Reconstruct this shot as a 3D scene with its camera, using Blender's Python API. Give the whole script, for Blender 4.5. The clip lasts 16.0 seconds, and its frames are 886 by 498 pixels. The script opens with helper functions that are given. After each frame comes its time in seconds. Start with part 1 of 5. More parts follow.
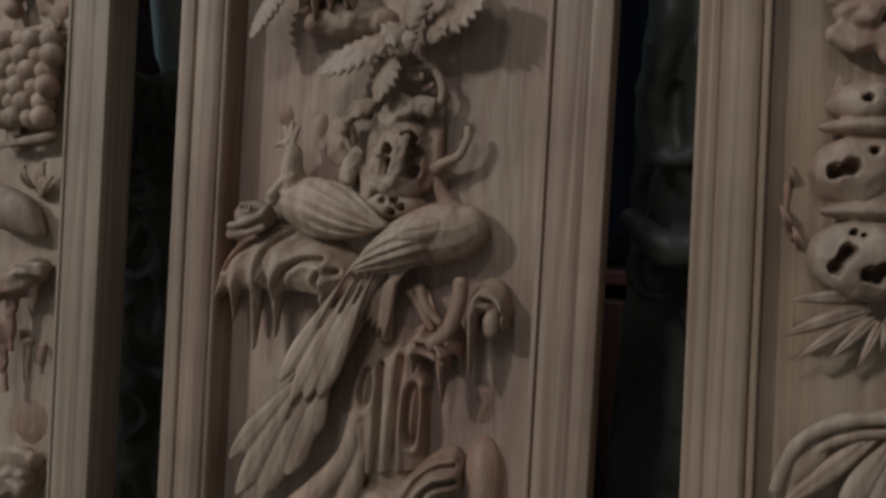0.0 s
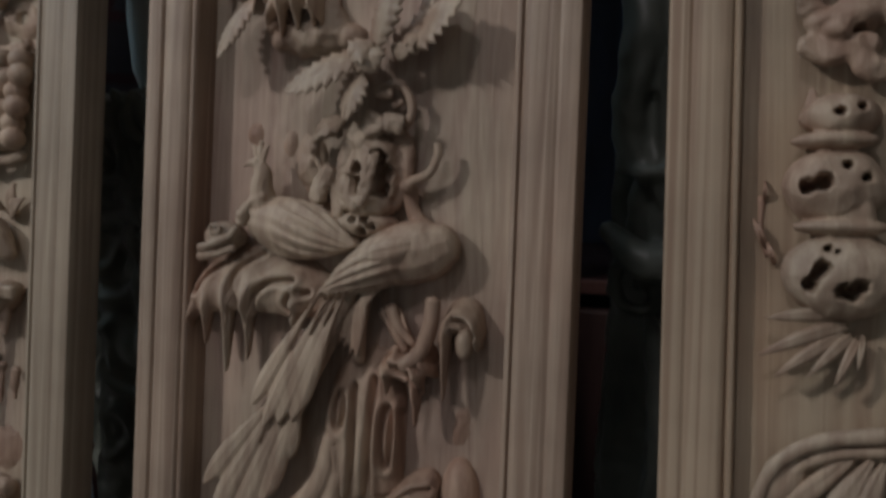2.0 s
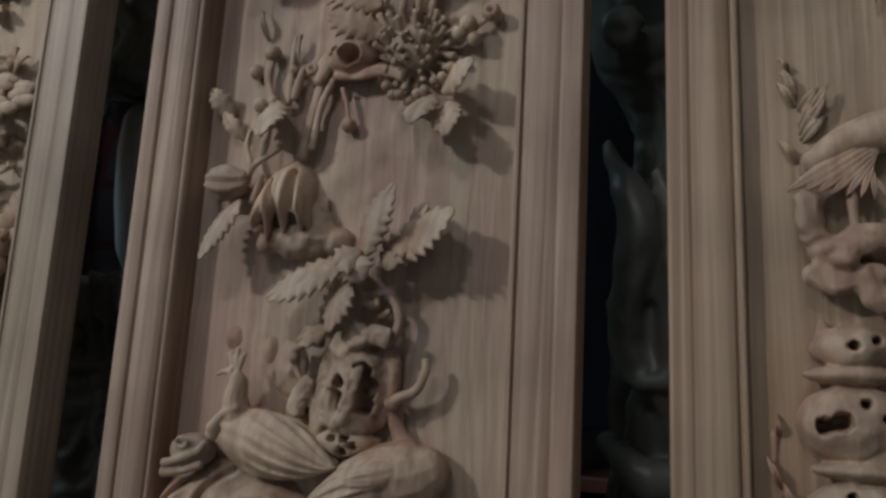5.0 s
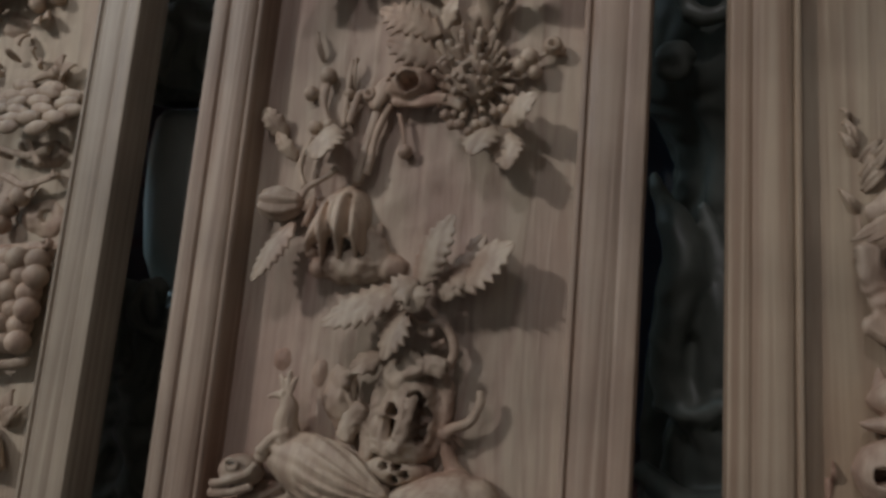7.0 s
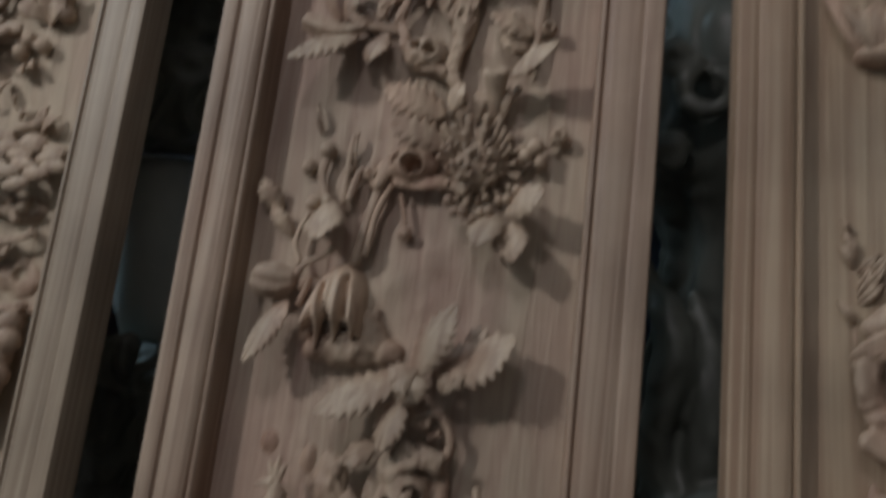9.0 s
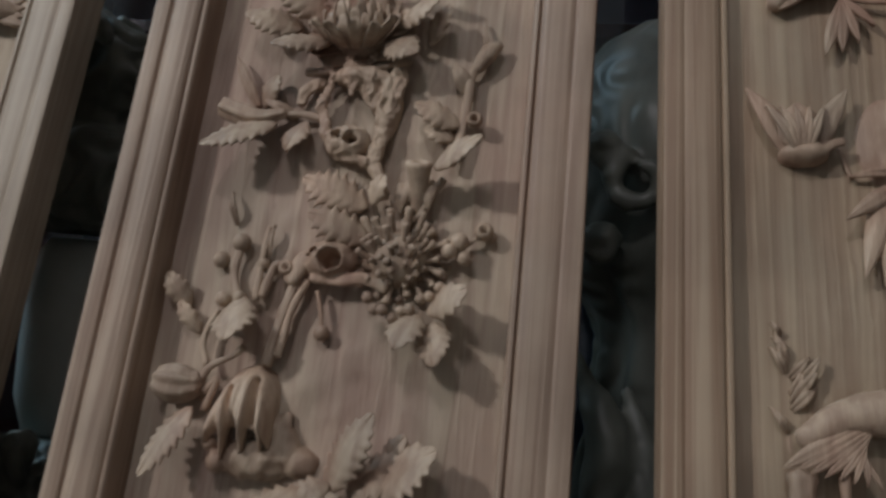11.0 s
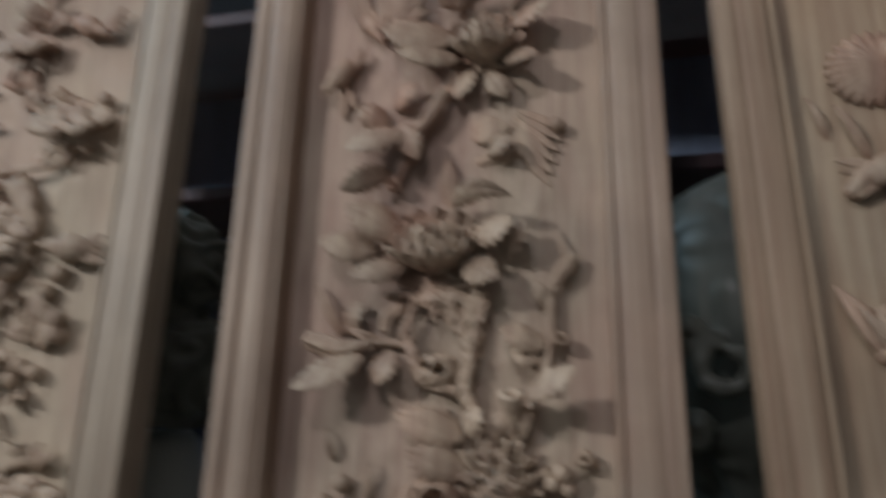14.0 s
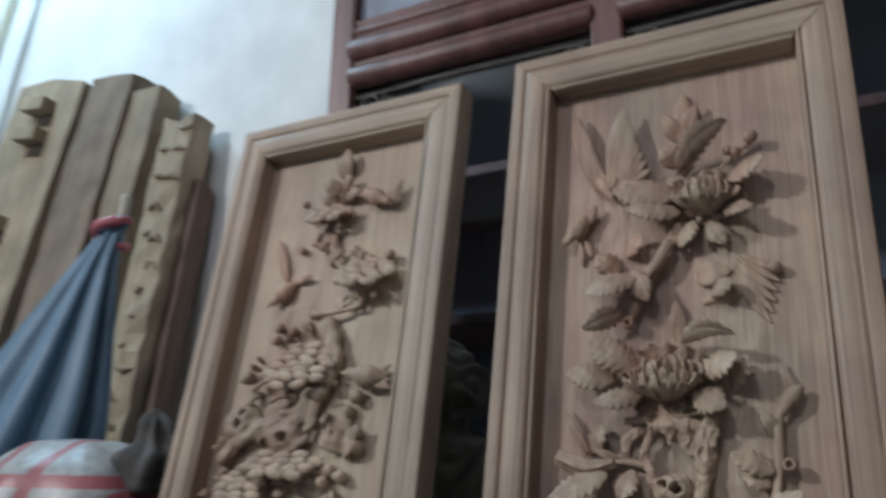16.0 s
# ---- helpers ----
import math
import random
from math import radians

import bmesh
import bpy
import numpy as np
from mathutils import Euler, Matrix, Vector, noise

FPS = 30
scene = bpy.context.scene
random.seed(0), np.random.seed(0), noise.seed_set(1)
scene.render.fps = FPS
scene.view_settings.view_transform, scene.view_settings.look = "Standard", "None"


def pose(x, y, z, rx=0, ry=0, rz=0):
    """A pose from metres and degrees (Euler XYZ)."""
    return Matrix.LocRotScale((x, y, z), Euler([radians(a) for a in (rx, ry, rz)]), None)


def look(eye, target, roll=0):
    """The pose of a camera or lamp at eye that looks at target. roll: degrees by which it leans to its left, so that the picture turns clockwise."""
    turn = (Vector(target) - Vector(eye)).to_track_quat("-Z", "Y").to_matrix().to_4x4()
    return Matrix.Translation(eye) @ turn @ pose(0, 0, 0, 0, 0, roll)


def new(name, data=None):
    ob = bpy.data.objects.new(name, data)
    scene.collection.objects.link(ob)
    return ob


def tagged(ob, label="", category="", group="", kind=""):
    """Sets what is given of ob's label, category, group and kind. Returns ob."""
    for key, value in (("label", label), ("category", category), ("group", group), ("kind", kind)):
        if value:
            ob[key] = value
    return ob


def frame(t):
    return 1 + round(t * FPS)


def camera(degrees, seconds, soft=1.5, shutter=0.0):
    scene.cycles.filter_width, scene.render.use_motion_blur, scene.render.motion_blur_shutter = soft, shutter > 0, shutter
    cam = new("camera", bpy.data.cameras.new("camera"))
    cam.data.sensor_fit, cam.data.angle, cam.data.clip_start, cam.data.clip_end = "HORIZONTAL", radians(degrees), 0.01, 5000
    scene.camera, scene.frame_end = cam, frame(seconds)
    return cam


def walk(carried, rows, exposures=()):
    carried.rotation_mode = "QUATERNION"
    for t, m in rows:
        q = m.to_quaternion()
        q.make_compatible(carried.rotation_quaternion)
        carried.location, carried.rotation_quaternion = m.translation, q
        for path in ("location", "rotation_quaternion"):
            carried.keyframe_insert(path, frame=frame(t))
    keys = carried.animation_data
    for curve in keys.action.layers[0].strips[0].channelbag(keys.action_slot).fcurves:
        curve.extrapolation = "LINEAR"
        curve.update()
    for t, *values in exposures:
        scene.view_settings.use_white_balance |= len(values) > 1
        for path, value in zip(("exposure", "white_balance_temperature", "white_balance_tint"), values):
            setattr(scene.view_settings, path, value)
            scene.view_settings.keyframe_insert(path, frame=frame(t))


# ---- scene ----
cam = camera(59.3, 16.0, soft=2.9, shutter=1.4)
# the path is measured along the leaning panels; SLANT leans panels and path together
SLANT = pose(0, 0.66, 0, -10, 0, 0) @ pose(0, -0.66, -0.40)
PATH = [
    (0, (0.077, 0.02, 1.177), (-0.552, 1.918, 1.153), 3.1),
    (0.5, (0.081, 0.031, 1.174), (-0.557, 1.925, 1.109), 3.1),
    (1, (0.089, 0.042, 1.174), (-0.545, 1.936, 1.081), 2.7),
    (1.5, (0.094, 0.045, 1.185), (-0.523, 1.946, 1.101), 2.3),
    (2, (0.097, 0.039, 1.193), (-0.535, 1.937, 1.174), 2.2),
    (2.5, (0.094, 0.041, 1.194), (-0.554, 1.932, 1.244), 2.2),
    (3, (0.094, 0.041, 1.21), (-0.571, 1.926, 1.291), 1.7),
    (3.5, (0.09, 0.043, 1.223), (-0.585, 1.921, 1.359), 2.3),
    (4, (0.079, 0.051, 1.237), (-0.579, 1.925, 1.47), 2.7),
    (4.5, (0.078, 0.06, 1.247), (-0.549, 1.935, 1.547), 3.0),
    (5, (0.082, 0.071, 1.255), (-0.525, 1.944, 1.605), 3.2),
    (7.5, (-0.002, 0.041, 1.288), (-0.554, 1.936, 1.609), 5.7),
    (8, (-0.025, 0.054, 1.299), (-0.54, 1.969, 1.559), 6.1),
    (8.5, (-0.026, 0.044, 1.322), (-0.519, 1.965, 1.583), 6.8),
    (9, (-0.02, 0.03, 1.34), (-0.475, 1.939, 1.726), 6.8),
    (9.5, (-0.01, 0.033, 1.361), (-0.447, 1.937, 1.788), 6.4),
    (10, (-0.006, 0.042, 1.362), (-0.407, 1.931, 1.885), 6.6),
    (12.5, (-0.021, 0.086, 1.448), (-0.293, 1.981, 2.027), 4.6),
    (13, (-0.031, 0.088, 1.479), (-0.284, 1.981, 2.071), 3.7),
    (13.5, (-0.037, 0.055, 1.506), (-0.312, 1.94, 2.117), 2.0),
    (14, (-0.054, 0.0, 1.54), (-0.475, 1.853, 2.165), 1.4),
    (14.5, (-0.059, -0.037, 1.547), (-0.637, 1.758, 2.213), 2.0),
    (15, (-0.055, -0.074, 1.547), (-0.766, 1.645, 2.283), 2.8),
    (15.5, (-0.051, -0.111, 1.545), (-0.873, 1.531, 2.338), 4.0),
    (16, (-0.022, -0.156, 1.527), (-0.95, 1.414, 2.348), 6.3),
]
EXPOSURES = [(0, -0.36, 6500, 10), (3, -0.31, 6500, 10), (5, -0.19, 6500, 10), (8.5, -0.30, 6500, 10), (9.5, -0.20, 6500, 10), (12.5, -0.07, 6420, 10), (14.5, 0.0, 6300, 9), (15.5, 0.08, 6050, 6), (16, 0.09, 6050, 6)]
walk(cam, [(t, SLANT @ look(eye, target, roll)) for t, eye, target, roll in PATH], EXPOSURES)

# ---- light ----
world = bpy.data.worlds.new("world")
scene.world = world
world.use_nodes = True
world.node_tree.nodes["Background"].inputs[0].default_value = (0.75, 0.85, 1.0, 1)
world.node_tree.nodes["Background"].inputs[1].default_value = 0.02


def area_lamp(name, eye, target, sx, sy, watts, colour):
    data = bpy.data.lights.new(name, "AREA")
    data.shape, data.size, data.size_y, data.energy, data.color = "RECTANGLE", sx, sy, watts, colour
    ob = new(name, data)
    ob.matrix_world = look(eye, target)
    return ob


area_lamp("window_light", (-2.98, -1.7, 3.25), (-0.2, 0.66, 1.2), 0.28, 0.28, 61, (1.0, 0.955, 0.945))
area_lamp("ceiling_lamp", (-0.45, -1.3, 3.3), (-0.2, 0.66, 1.3), 0.26, 0.26, 12.0, (1.0, 0.93, 0.98))
area_lamp("ceiling_tube", (-2.7, 0.95, 3.65), (-1.7, 1.20, 0.0), 1.2, 0.10, 28, (0.52, 0.80, 1.0))


# ---- materials ----
def material(name, colour, colour2=None, rough=0.6, grain=(60, 60, 3), bump=0.15, metal=0.0, spots=0.0, vary=0.0, fine=1.0, warp=0.0, tint=None):
    """Two tones mixed by stretched noise, a second finer noise on top, bump from both."""
    m = bpy.data.materials.new(name)
    m.use_nodes = True
    nt = m.node_tree
    nodes, links = nt.nodes, nt.links
    bsdf = nodes["Principled BSDF"]
    tex = nodes.new("ShaderNodeTexCoord")
    mapping = nodes.new("ShaderNodeMapping")
    mapping.inputs["Scale"].default_value = grain
    links.new(tex.outputs["Object"], mapping.inputs[0])
    n1 = nodes.new("ShaderNodeTexNoise")
    n1.inputs["Scale"].default_value, n1.inputs["Detail"].default_value = 1.0, 5.0
    n1.inputs["Distortion"].default_value = warp
    links.new(mapping.outputs[0], n1.inputs["Vector"])
    m2 = nodes.new("ShaderNodeMapping")
    m2.inputs["Scale"].default_value = [g * 5 * fine for g in grain]
    links.new(tex.outputs["Object"], m2.inputs[0])
    n2 = nodes.new("ShaderNodeTexNoise")
    n2.inputs["Scale"].default_value, n2.inputs["Detail"].default_value = 1.0, 3.0
    links.new(m2.outputs[0], n2.inputs["Vector"])
    mixf = nodes.new("ShaderNodeMath")
    mixf.operation = "MULTIPLY_ADD"
    mixf.inputs[1].default_value, mixf.inputs[2].default_value = 0.22, -0.11
    links.new(n2.outputs[0], mixf.inputs[0])
    addn = nodes.new("ShaderNodeMath")
    addn.operation = "ADD"
    links.new(n1.outputs[0], addn.inputs[0])
    links.new(mixf.outputs[0], addn.inputs[1])
    ramp = nodes.new("ShaderNodeValToRGB")
    c2 = colour2 or [c * 0.8 for c in colour]
    ramp.color_ramp.elements[0].position, ramp.color_ramp.elements[0].color = 0.38, (*c2, 1)
    ramp.color_ramp.elements[1].position, ramp.color_ramp.elements[1].color = 0.62, (*colour, 1)
    links.new(addn.outputs[0], ramp.inputs[0])
    out = ramp.outputs[0]
    if spots:
        n3 = nodes.new("ShaderNodeTexNoise")
        n3.inputs["Scale"].default_value, n3.inputs["Detail"].default_value = 7.0, 4.0
        links.new(tex.outputs["Object"], n3.inputs["Vector"])
        r3 = nodes.new("ShaderNodeMapRange")
        r3.inputs[1].default_value, r3.inputs[2].default_value = 0.35, 0.65
        r3.inputs[3].default_value, r3.inputs[4].default_value = 1.0 - spots, 1.0 + spots * 0.4
        links.new(n3.outputs[0], r3.inputs[0])
        mul = nodes.new("ShaderNodeVectorMath")
        mul.operation = "SCALE"
        links.new(out, mul.inputs[0])
        links.new(r3.outputs[0], mul.inputs["Scale"])
        out = mul.outputs[0]
        if tint:
            n5 = nodes.new("ShaderNodeTexNoise")
            n5.inputs["Scale"].default_value, n5.inputs["Detail"].default_value = 1.0, 2.0
            m5 = nodes.new("ShaderNodeMapping")
            m5.inputs["Scale"].default_value, m5.inputs["Location"].default_value = (9, 9, 4), (3, 1, 7)
            links.new(tex.outputs["Object"], m5.inputs[0])
            links.new(m5.outputs[0], n5.inputs["Vector"])
            r5 = nodes.new("ShaderNodeMapRange")
            r5.inputs[1].default_value, r5.inputs[2].default_value = 0.40, 0.62
            # the tint grows with depth: wood nearer the board is pinker and darker
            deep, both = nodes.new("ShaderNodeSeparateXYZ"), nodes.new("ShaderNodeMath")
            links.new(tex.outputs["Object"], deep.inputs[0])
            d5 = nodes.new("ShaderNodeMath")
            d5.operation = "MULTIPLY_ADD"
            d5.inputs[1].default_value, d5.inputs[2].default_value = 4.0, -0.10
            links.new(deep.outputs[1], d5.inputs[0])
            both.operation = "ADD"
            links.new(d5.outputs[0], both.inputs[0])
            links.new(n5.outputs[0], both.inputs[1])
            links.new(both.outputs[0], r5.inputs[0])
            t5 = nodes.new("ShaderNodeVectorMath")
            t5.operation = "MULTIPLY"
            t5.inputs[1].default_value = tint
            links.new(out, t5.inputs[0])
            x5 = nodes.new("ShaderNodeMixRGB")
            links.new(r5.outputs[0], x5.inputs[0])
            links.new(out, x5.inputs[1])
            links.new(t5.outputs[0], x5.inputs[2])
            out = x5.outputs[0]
    if vary:
        info = nodes.new("ShaderNodeObjectInfo")
        r4 = nodes.new("ShaderNodeMapRange")
        r4.inputs[3].default_value, r4.inputs[4].default_value = 1.0 - vary, 1.0 + vary
        links.new(info.outputs["Random"], r4.inputs[0])
        mul2 = nodes.new("ShaderNodeVectorMath")
        mul2.operation = "SCALE"
        links.new(out, mul2.inputs[0])
        links.new(r4.outputs[0], mul2.inputs["Scale"])
        out = mul2.outputs[0]
    links.new(out, bsdf.inputs["Base Color"])
    bsdf.inputs["Roughness"].default_value, bsdf.inputs["Metallic"].default_value = rough, metal
    bp = nodes.new("ShaderNodeBump")
    bp.inputs["Strength"].default_value, bp.inputs["Distance"].default_value = bump, 0.002
    links.new(addn.outputs[0], bp.inputs["Height"])
    links.new(bp.outputs[0], bsdf.inputs["Normal"])
    return m


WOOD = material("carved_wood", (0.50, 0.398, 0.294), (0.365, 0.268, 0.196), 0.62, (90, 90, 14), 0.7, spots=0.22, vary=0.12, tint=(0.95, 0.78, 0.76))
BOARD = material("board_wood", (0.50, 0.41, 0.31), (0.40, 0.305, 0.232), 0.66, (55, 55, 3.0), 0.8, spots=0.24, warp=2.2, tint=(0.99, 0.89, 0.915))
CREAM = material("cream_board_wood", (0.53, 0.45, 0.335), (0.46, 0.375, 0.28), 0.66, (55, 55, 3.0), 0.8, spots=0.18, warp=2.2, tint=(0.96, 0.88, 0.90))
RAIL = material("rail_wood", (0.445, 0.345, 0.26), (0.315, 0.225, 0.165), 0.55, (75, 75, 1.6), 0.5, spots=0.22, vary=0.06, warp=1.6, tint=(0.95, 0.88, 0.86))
RAIL_X = material("cross_rail_wood", (0.445, 0.355, 0.262), (0.345, 0.255, 0.185), 0.55, (1.6, 75, 75), 0.5, spots=0.2, warp=1.2)
BROWN_BOARD = material("brown_board_wood", (0.475, 0.385, 0.275), (0.36, 0.27, 0.19), 0.62, (50, 50, 1.4), 0.6, spots=0.22, warp=2.0, tint=(1.0, 0.93, 0.88))
PALE = material("pale_rail_wood", (0.42, 0.35, 0.262), (0.315, 0.25, 0.185), 0.5, (75, 75, 1.6), 0.4, spots=0.2, vary=0.04, warp=1.4)
STREAK = material("streaky_rail_wood", (0.47, 0.365, 0.26), (0.31, 0.21, 0.14), 0.55, (62, 62, 0.9), 0.35, spots=0.16, vary=0.05, warp=1.6)
ROSEWOOD = material("rosewood", (0.165, 0.074, 0.064), (0.10, 0.044, 0.038), 0.45, (30, 30, 3), 0.15, vary=0.1)
# the same rosewood with the shade behind the panels put into its colour
SHADED_ROSEWOOD = material("shaded_rosewood", (0.060, 0.028, 0.025), (0.04, 0.018, 0.016), 0.5, (30, 30, 3), 0.15)
# blue-grey that paints the glass's bluish sheen onto the back; frieze shares it
SHEEN_BLUE = material("sheen_blue", (0.31, 0.355, 0.44), (0.22, 0.25, 0.32), 0.6, (20, 20, 4), 0.1)
STATUE = material("dark_green_wood", (0.19, 0.205, 0.175), (0.10, 0.11, 0.09), 0.42, (12, 12, 5), 0.2, spots=0.25)
PLASTER = material("white_plaster", (0.80, 0.81, 0.80), (0.74, 0.75, 0.75), 0.85, (3, 3, 3), 0.12, spots=0.06)
# plaster darkened so that the unseen east wall bounces less light
LOW_BOUNCE = material("low_bounce_plaster", (0.26, 0.25, 0.24), (0.20, 0.19, 0.18), 0.85, (3, 3, 3), 0.12, spots=0.15)
FLOOR = material("concrete_floor", (0.13, 0.12, 0.11), (0.09, 0.085, 0.08), 0.7, (6, 6, 6), 0.2)
TIMBER = material("sawn_timber", (0.37, 0.30, 0.205), (0.27, 0.215, 0.145), 0.75, (26, 26, 2), 0.5, spots=0.2, vary=0.12)
AGED = material("weathered_timber", (0.26, 0.20, 0.145), (0.18, 0.135, 0.095), 0.75, (26, 26, 2), 0.5, spots=0.25)
BROWN = material("brown_timber", (0.17, 0.11, 0.08), (0.12, 0.075, 0.055), 0.7, (26, 26, 2), 0.4, spots=0.2)
SOCKET_SHADE = material("socket_shade", (0.06, 0.045, 0.03), (0.04, 0.03, 0.02), 0.85, (20, 20, 4), 0.3)
CLOTH = material("blue_nylon", (0.115, 0.20, 0.29), (0.09, 0.165, 0.245), 0.5, (14, 14, 14), 0.1)
PINK = material("pink_plastic", (0.45, 0.12, 0.14), (0.35, 0.08, 0.10), 0.45, (20, 20, 20), 0.1)
SACK = material("woven_plastic_sack", (0.38, 0.385, 0.38), (0.27, 0.275, 0.28), 0.4, (60, 60, 60), 0.4)
RED = material("red_print", (0.38, 0.05, 0.06), (0.30, 0.04, 0.05), 0.45, (40, 40, 40), 0.2)
PALE_PATCH = material("grey_blue_patch", (0.70, 0.76, 0.74), (0.62, 0.68, 0.67), 0.35, (14, 14, 5), 0.1, spots=0.15)
GREY = material("grey_rag", (0.10, 0.095, 0.09), (0.05, 0.05, 0.05), 0.8, (25, 25, 25), 0.4)
BRASS = material("dull_metal_fret", (0.10, 0.095, 0.085), (0.06, 0.055, 0.05), 0.65, (40, 40, 40), 0.2, metal=0.1)
STRIP = material("beige_trim", (0.52, 0.50, 0.40), (0.45, 0.43, 0.33), 0.5, (20, 20, 2), 0.1)

# red plaid on the sack
_n, _l = SACK.node_tree.nodes, SACK.node_tree.links
_tc, _sep, _mix, _max = (_n.new("ShaderNode" + k) for k in ("TexCoord", "SeparateXYZ", "MixRGB", "Math"))
_l.new(_tc.outputs["Object"], _sep.inputs[0])
_max.operation = "MAXIMUM"
for _i, (_ax, _k, _o) in enumerate(((0, 7.5, 0.15), (2, 8.0, 0.35))):
    _a, _b, _c = (_n.new("ShaderNodeMath") for _ in range(3))
    _a.operation, _b.operation, _c.operation = "MULTIPLY_ADD", "FRACT", "LESS_THAN"
    _a.inputs[1].default_value, _a.inputs[2].default_value, _c.inputs[1].default_value = _k, _o, 0.16
    _l.new(_sep.outputs[_ax], _a.inputs[0])
    _l.new(_a.outputs[0], _b.inputs[0])
    _l.new(_b.outputs[0], _c.inputs[0])
    _l.new(_c.outputs[0], _max.inputs[_i])
_bs = _n["Principled BSDF"]
_l.new(_bs.inputs["Base Color"].links[0].from_socket, _mix.inputs[1])
_mix.inputs[2].default_value = (0.31, 0.085, 0.095, 1)
_l.new(_max.outputs[0], _mix.inputs[0])
_l.new(_mix.outputs[0], _bs.inputs["Base Color"])

GLASS = bpy.data.materials.new("cabinet_glass")
GLASS.use_nodes = True
_n, _l = GLASS.node_tree.nodes, GLASS.node_tree.links
_n.remove(_n["Principled BSDF"])
_t, _g, _m, _f = (_n.new("ShaderNodeBsdf" + k) if k in ("Transparent", "Glossy") else _n.new("ShaderNode" + k) for k in ("Transparent", "Glossy", "MixShader", "Fresnel"))
_t.inputs[0].default_value = (0.75, 0.8, 0.85, 1)
_g.inputs["Roughness"].default_value = 0.03
_f.inputs[0].default_value = 1.5
_l.new(_f.outputs[0], _m.inputs[0])
_l.new(_t.outputs[0], _m.inputs[1])
_l.new(_g.outputs[0], _m.inputs[2])
_l.new(_m.outputs[0], _n["Material Output"].inputs[0])


# ---- mesh helpers ----
MELT = []


def fuse():
    """Gather the pieces that follow, to be carved as one worn mass."""
    MELT.append([])


def fused(panel, name="rock", voxel=0.0016, groove=0.0, scale=0.02, smooth=5, mat=None):
    """End of fuse(): the gathered pieces grown together into one part, with worn grooves."""
    verts, faces = join(*MELT.pop())
    ob = mesh(name, verts, faces, mat or WOOD, panel)
    mod = ob.modifiers.new("grow", "REMESH")
    mod.mode, mod.voxel_size, mod.use_smooth_shade = "VOXEL", voxel, True
    mod = ob.modifiers.new("soften", "SMOOTH")
    mod.factor, mod.iterations = 0.5, smooth
    if groove:
        tex = bpy.data.textures.new(name + "_grooves", "WOOD")
        tex.wood_type, tex.noise_basis_2, tex.noise_scale, tex.turbulence, tex.noise_type = "BANDNOISE", "SIN", scale, 14.0, "SOFT_NOISE"
        mod = ob.modifiers.new("grooves", "DISPLACE")
        mod.texture, mod.strength, mod.mid_level, mod.texture_coords = tex, groove, 0.6, "LOCAL"
        mod = ob.modifiers.new("wear", "SMOOTH")
        mod.factor, mod.iterations = 0.5, 2
    return ob


def mesh(name, verts, faces, mat, parent=None, label="", smooth=True):
    if MELT:
        MELT[-1].append((verts, faces))
        return None
    me = bpy.data.meshes.new(name)
    me.from_pydata([tuple(v) for v in verts], [], faces)
    me.materials.append(mat)
    me.validate()
    bm = bmesh.new()
    bm.from_mesh(me)
    bmesh.ops.recalc_face_normals(bm, faces=bm.faces)
    bm.to_mesh(me)
    bm.free()
    if smooth:
        me.polygons.foreach_set("use_smooth", [True] * len(me.polygons))
    ob = new(name, me)
    if parent is not None:
        ob.parent = parent
    if label:
        tagged(ob, label)
    return ob


def join(*pieces):
    """Several (verts, faces) as one."""
    verts, faces = [], []
    for v, f in pieces:
        k = len(verts)
        verts += list(v)
        faces += [[i + k for i in face] for face in f]
    return verts, faces


def box(x0, y0, z0, x1, y1, z1, bevel=0.0):
    """A box with chamfered edges."""
    bm = bmesh.new()
    bmesh.ops.create_cube(bm, size=1.0)
    for v in bm.verts:
        v.co = ((x0 + x1) / 2 + v.co.x * (x1 - x0), (y0 + y1) / 2 + v.co.y * (y1 - y0), (z0 + z1) / 2 + v.co.z * (z1 - z0))
    if bevel:
        bmesh.ops.bevel(bm, geom=bm.edges[:], offset=bevel, segments=2, affect="EDGES", profile=0.5)
    bm.verts.index_update()
    out = [v.co.copy() for v in bm.verts], [[v.index for v in f.verts] for f in bm.faces]
    bm.free()
    return out


def grid_faces(n, m, wrap=False):
    k = m if wrap else m - 1
    return [[i * m + j, i * m + (j + 1) % m, (i + 1) * m + (j + 1) % m, (i + 1) * m + j] for i in range(n - 1) for j in range(k)]


def curve(points, steps):
    """Catmull-Rom through points of any dimension."""
    p = [np.array(q, float) for q in points]
    p = [2 * p[0] - p[1]] + p + [2 * p[-1] - p[-2]]
    out = []
    for i in range(1, len(p) - 2):
        for k in range(steps):
            t = k / steps
            out.append(0.5 * (2 * p[i] + (p[i + 1] - p[i - 1]) * t + (2 * p[i - 1] - 5 * p[i] + 4 * p[i + 1] - p[i + 2]) * t * t
                              + (3 * p[i] - p[i - 1] - 3 * p[i + 1] + p[i + 2]) * t ** 3))
    out.append(p[-2])
    return out


def rough_at(p, amp, freq, seed=0.0):
    return amp * noise.noise(Vector((p[0] * freq + seed, p[1] * freq, p[2] * freq + seed * 1.7)))


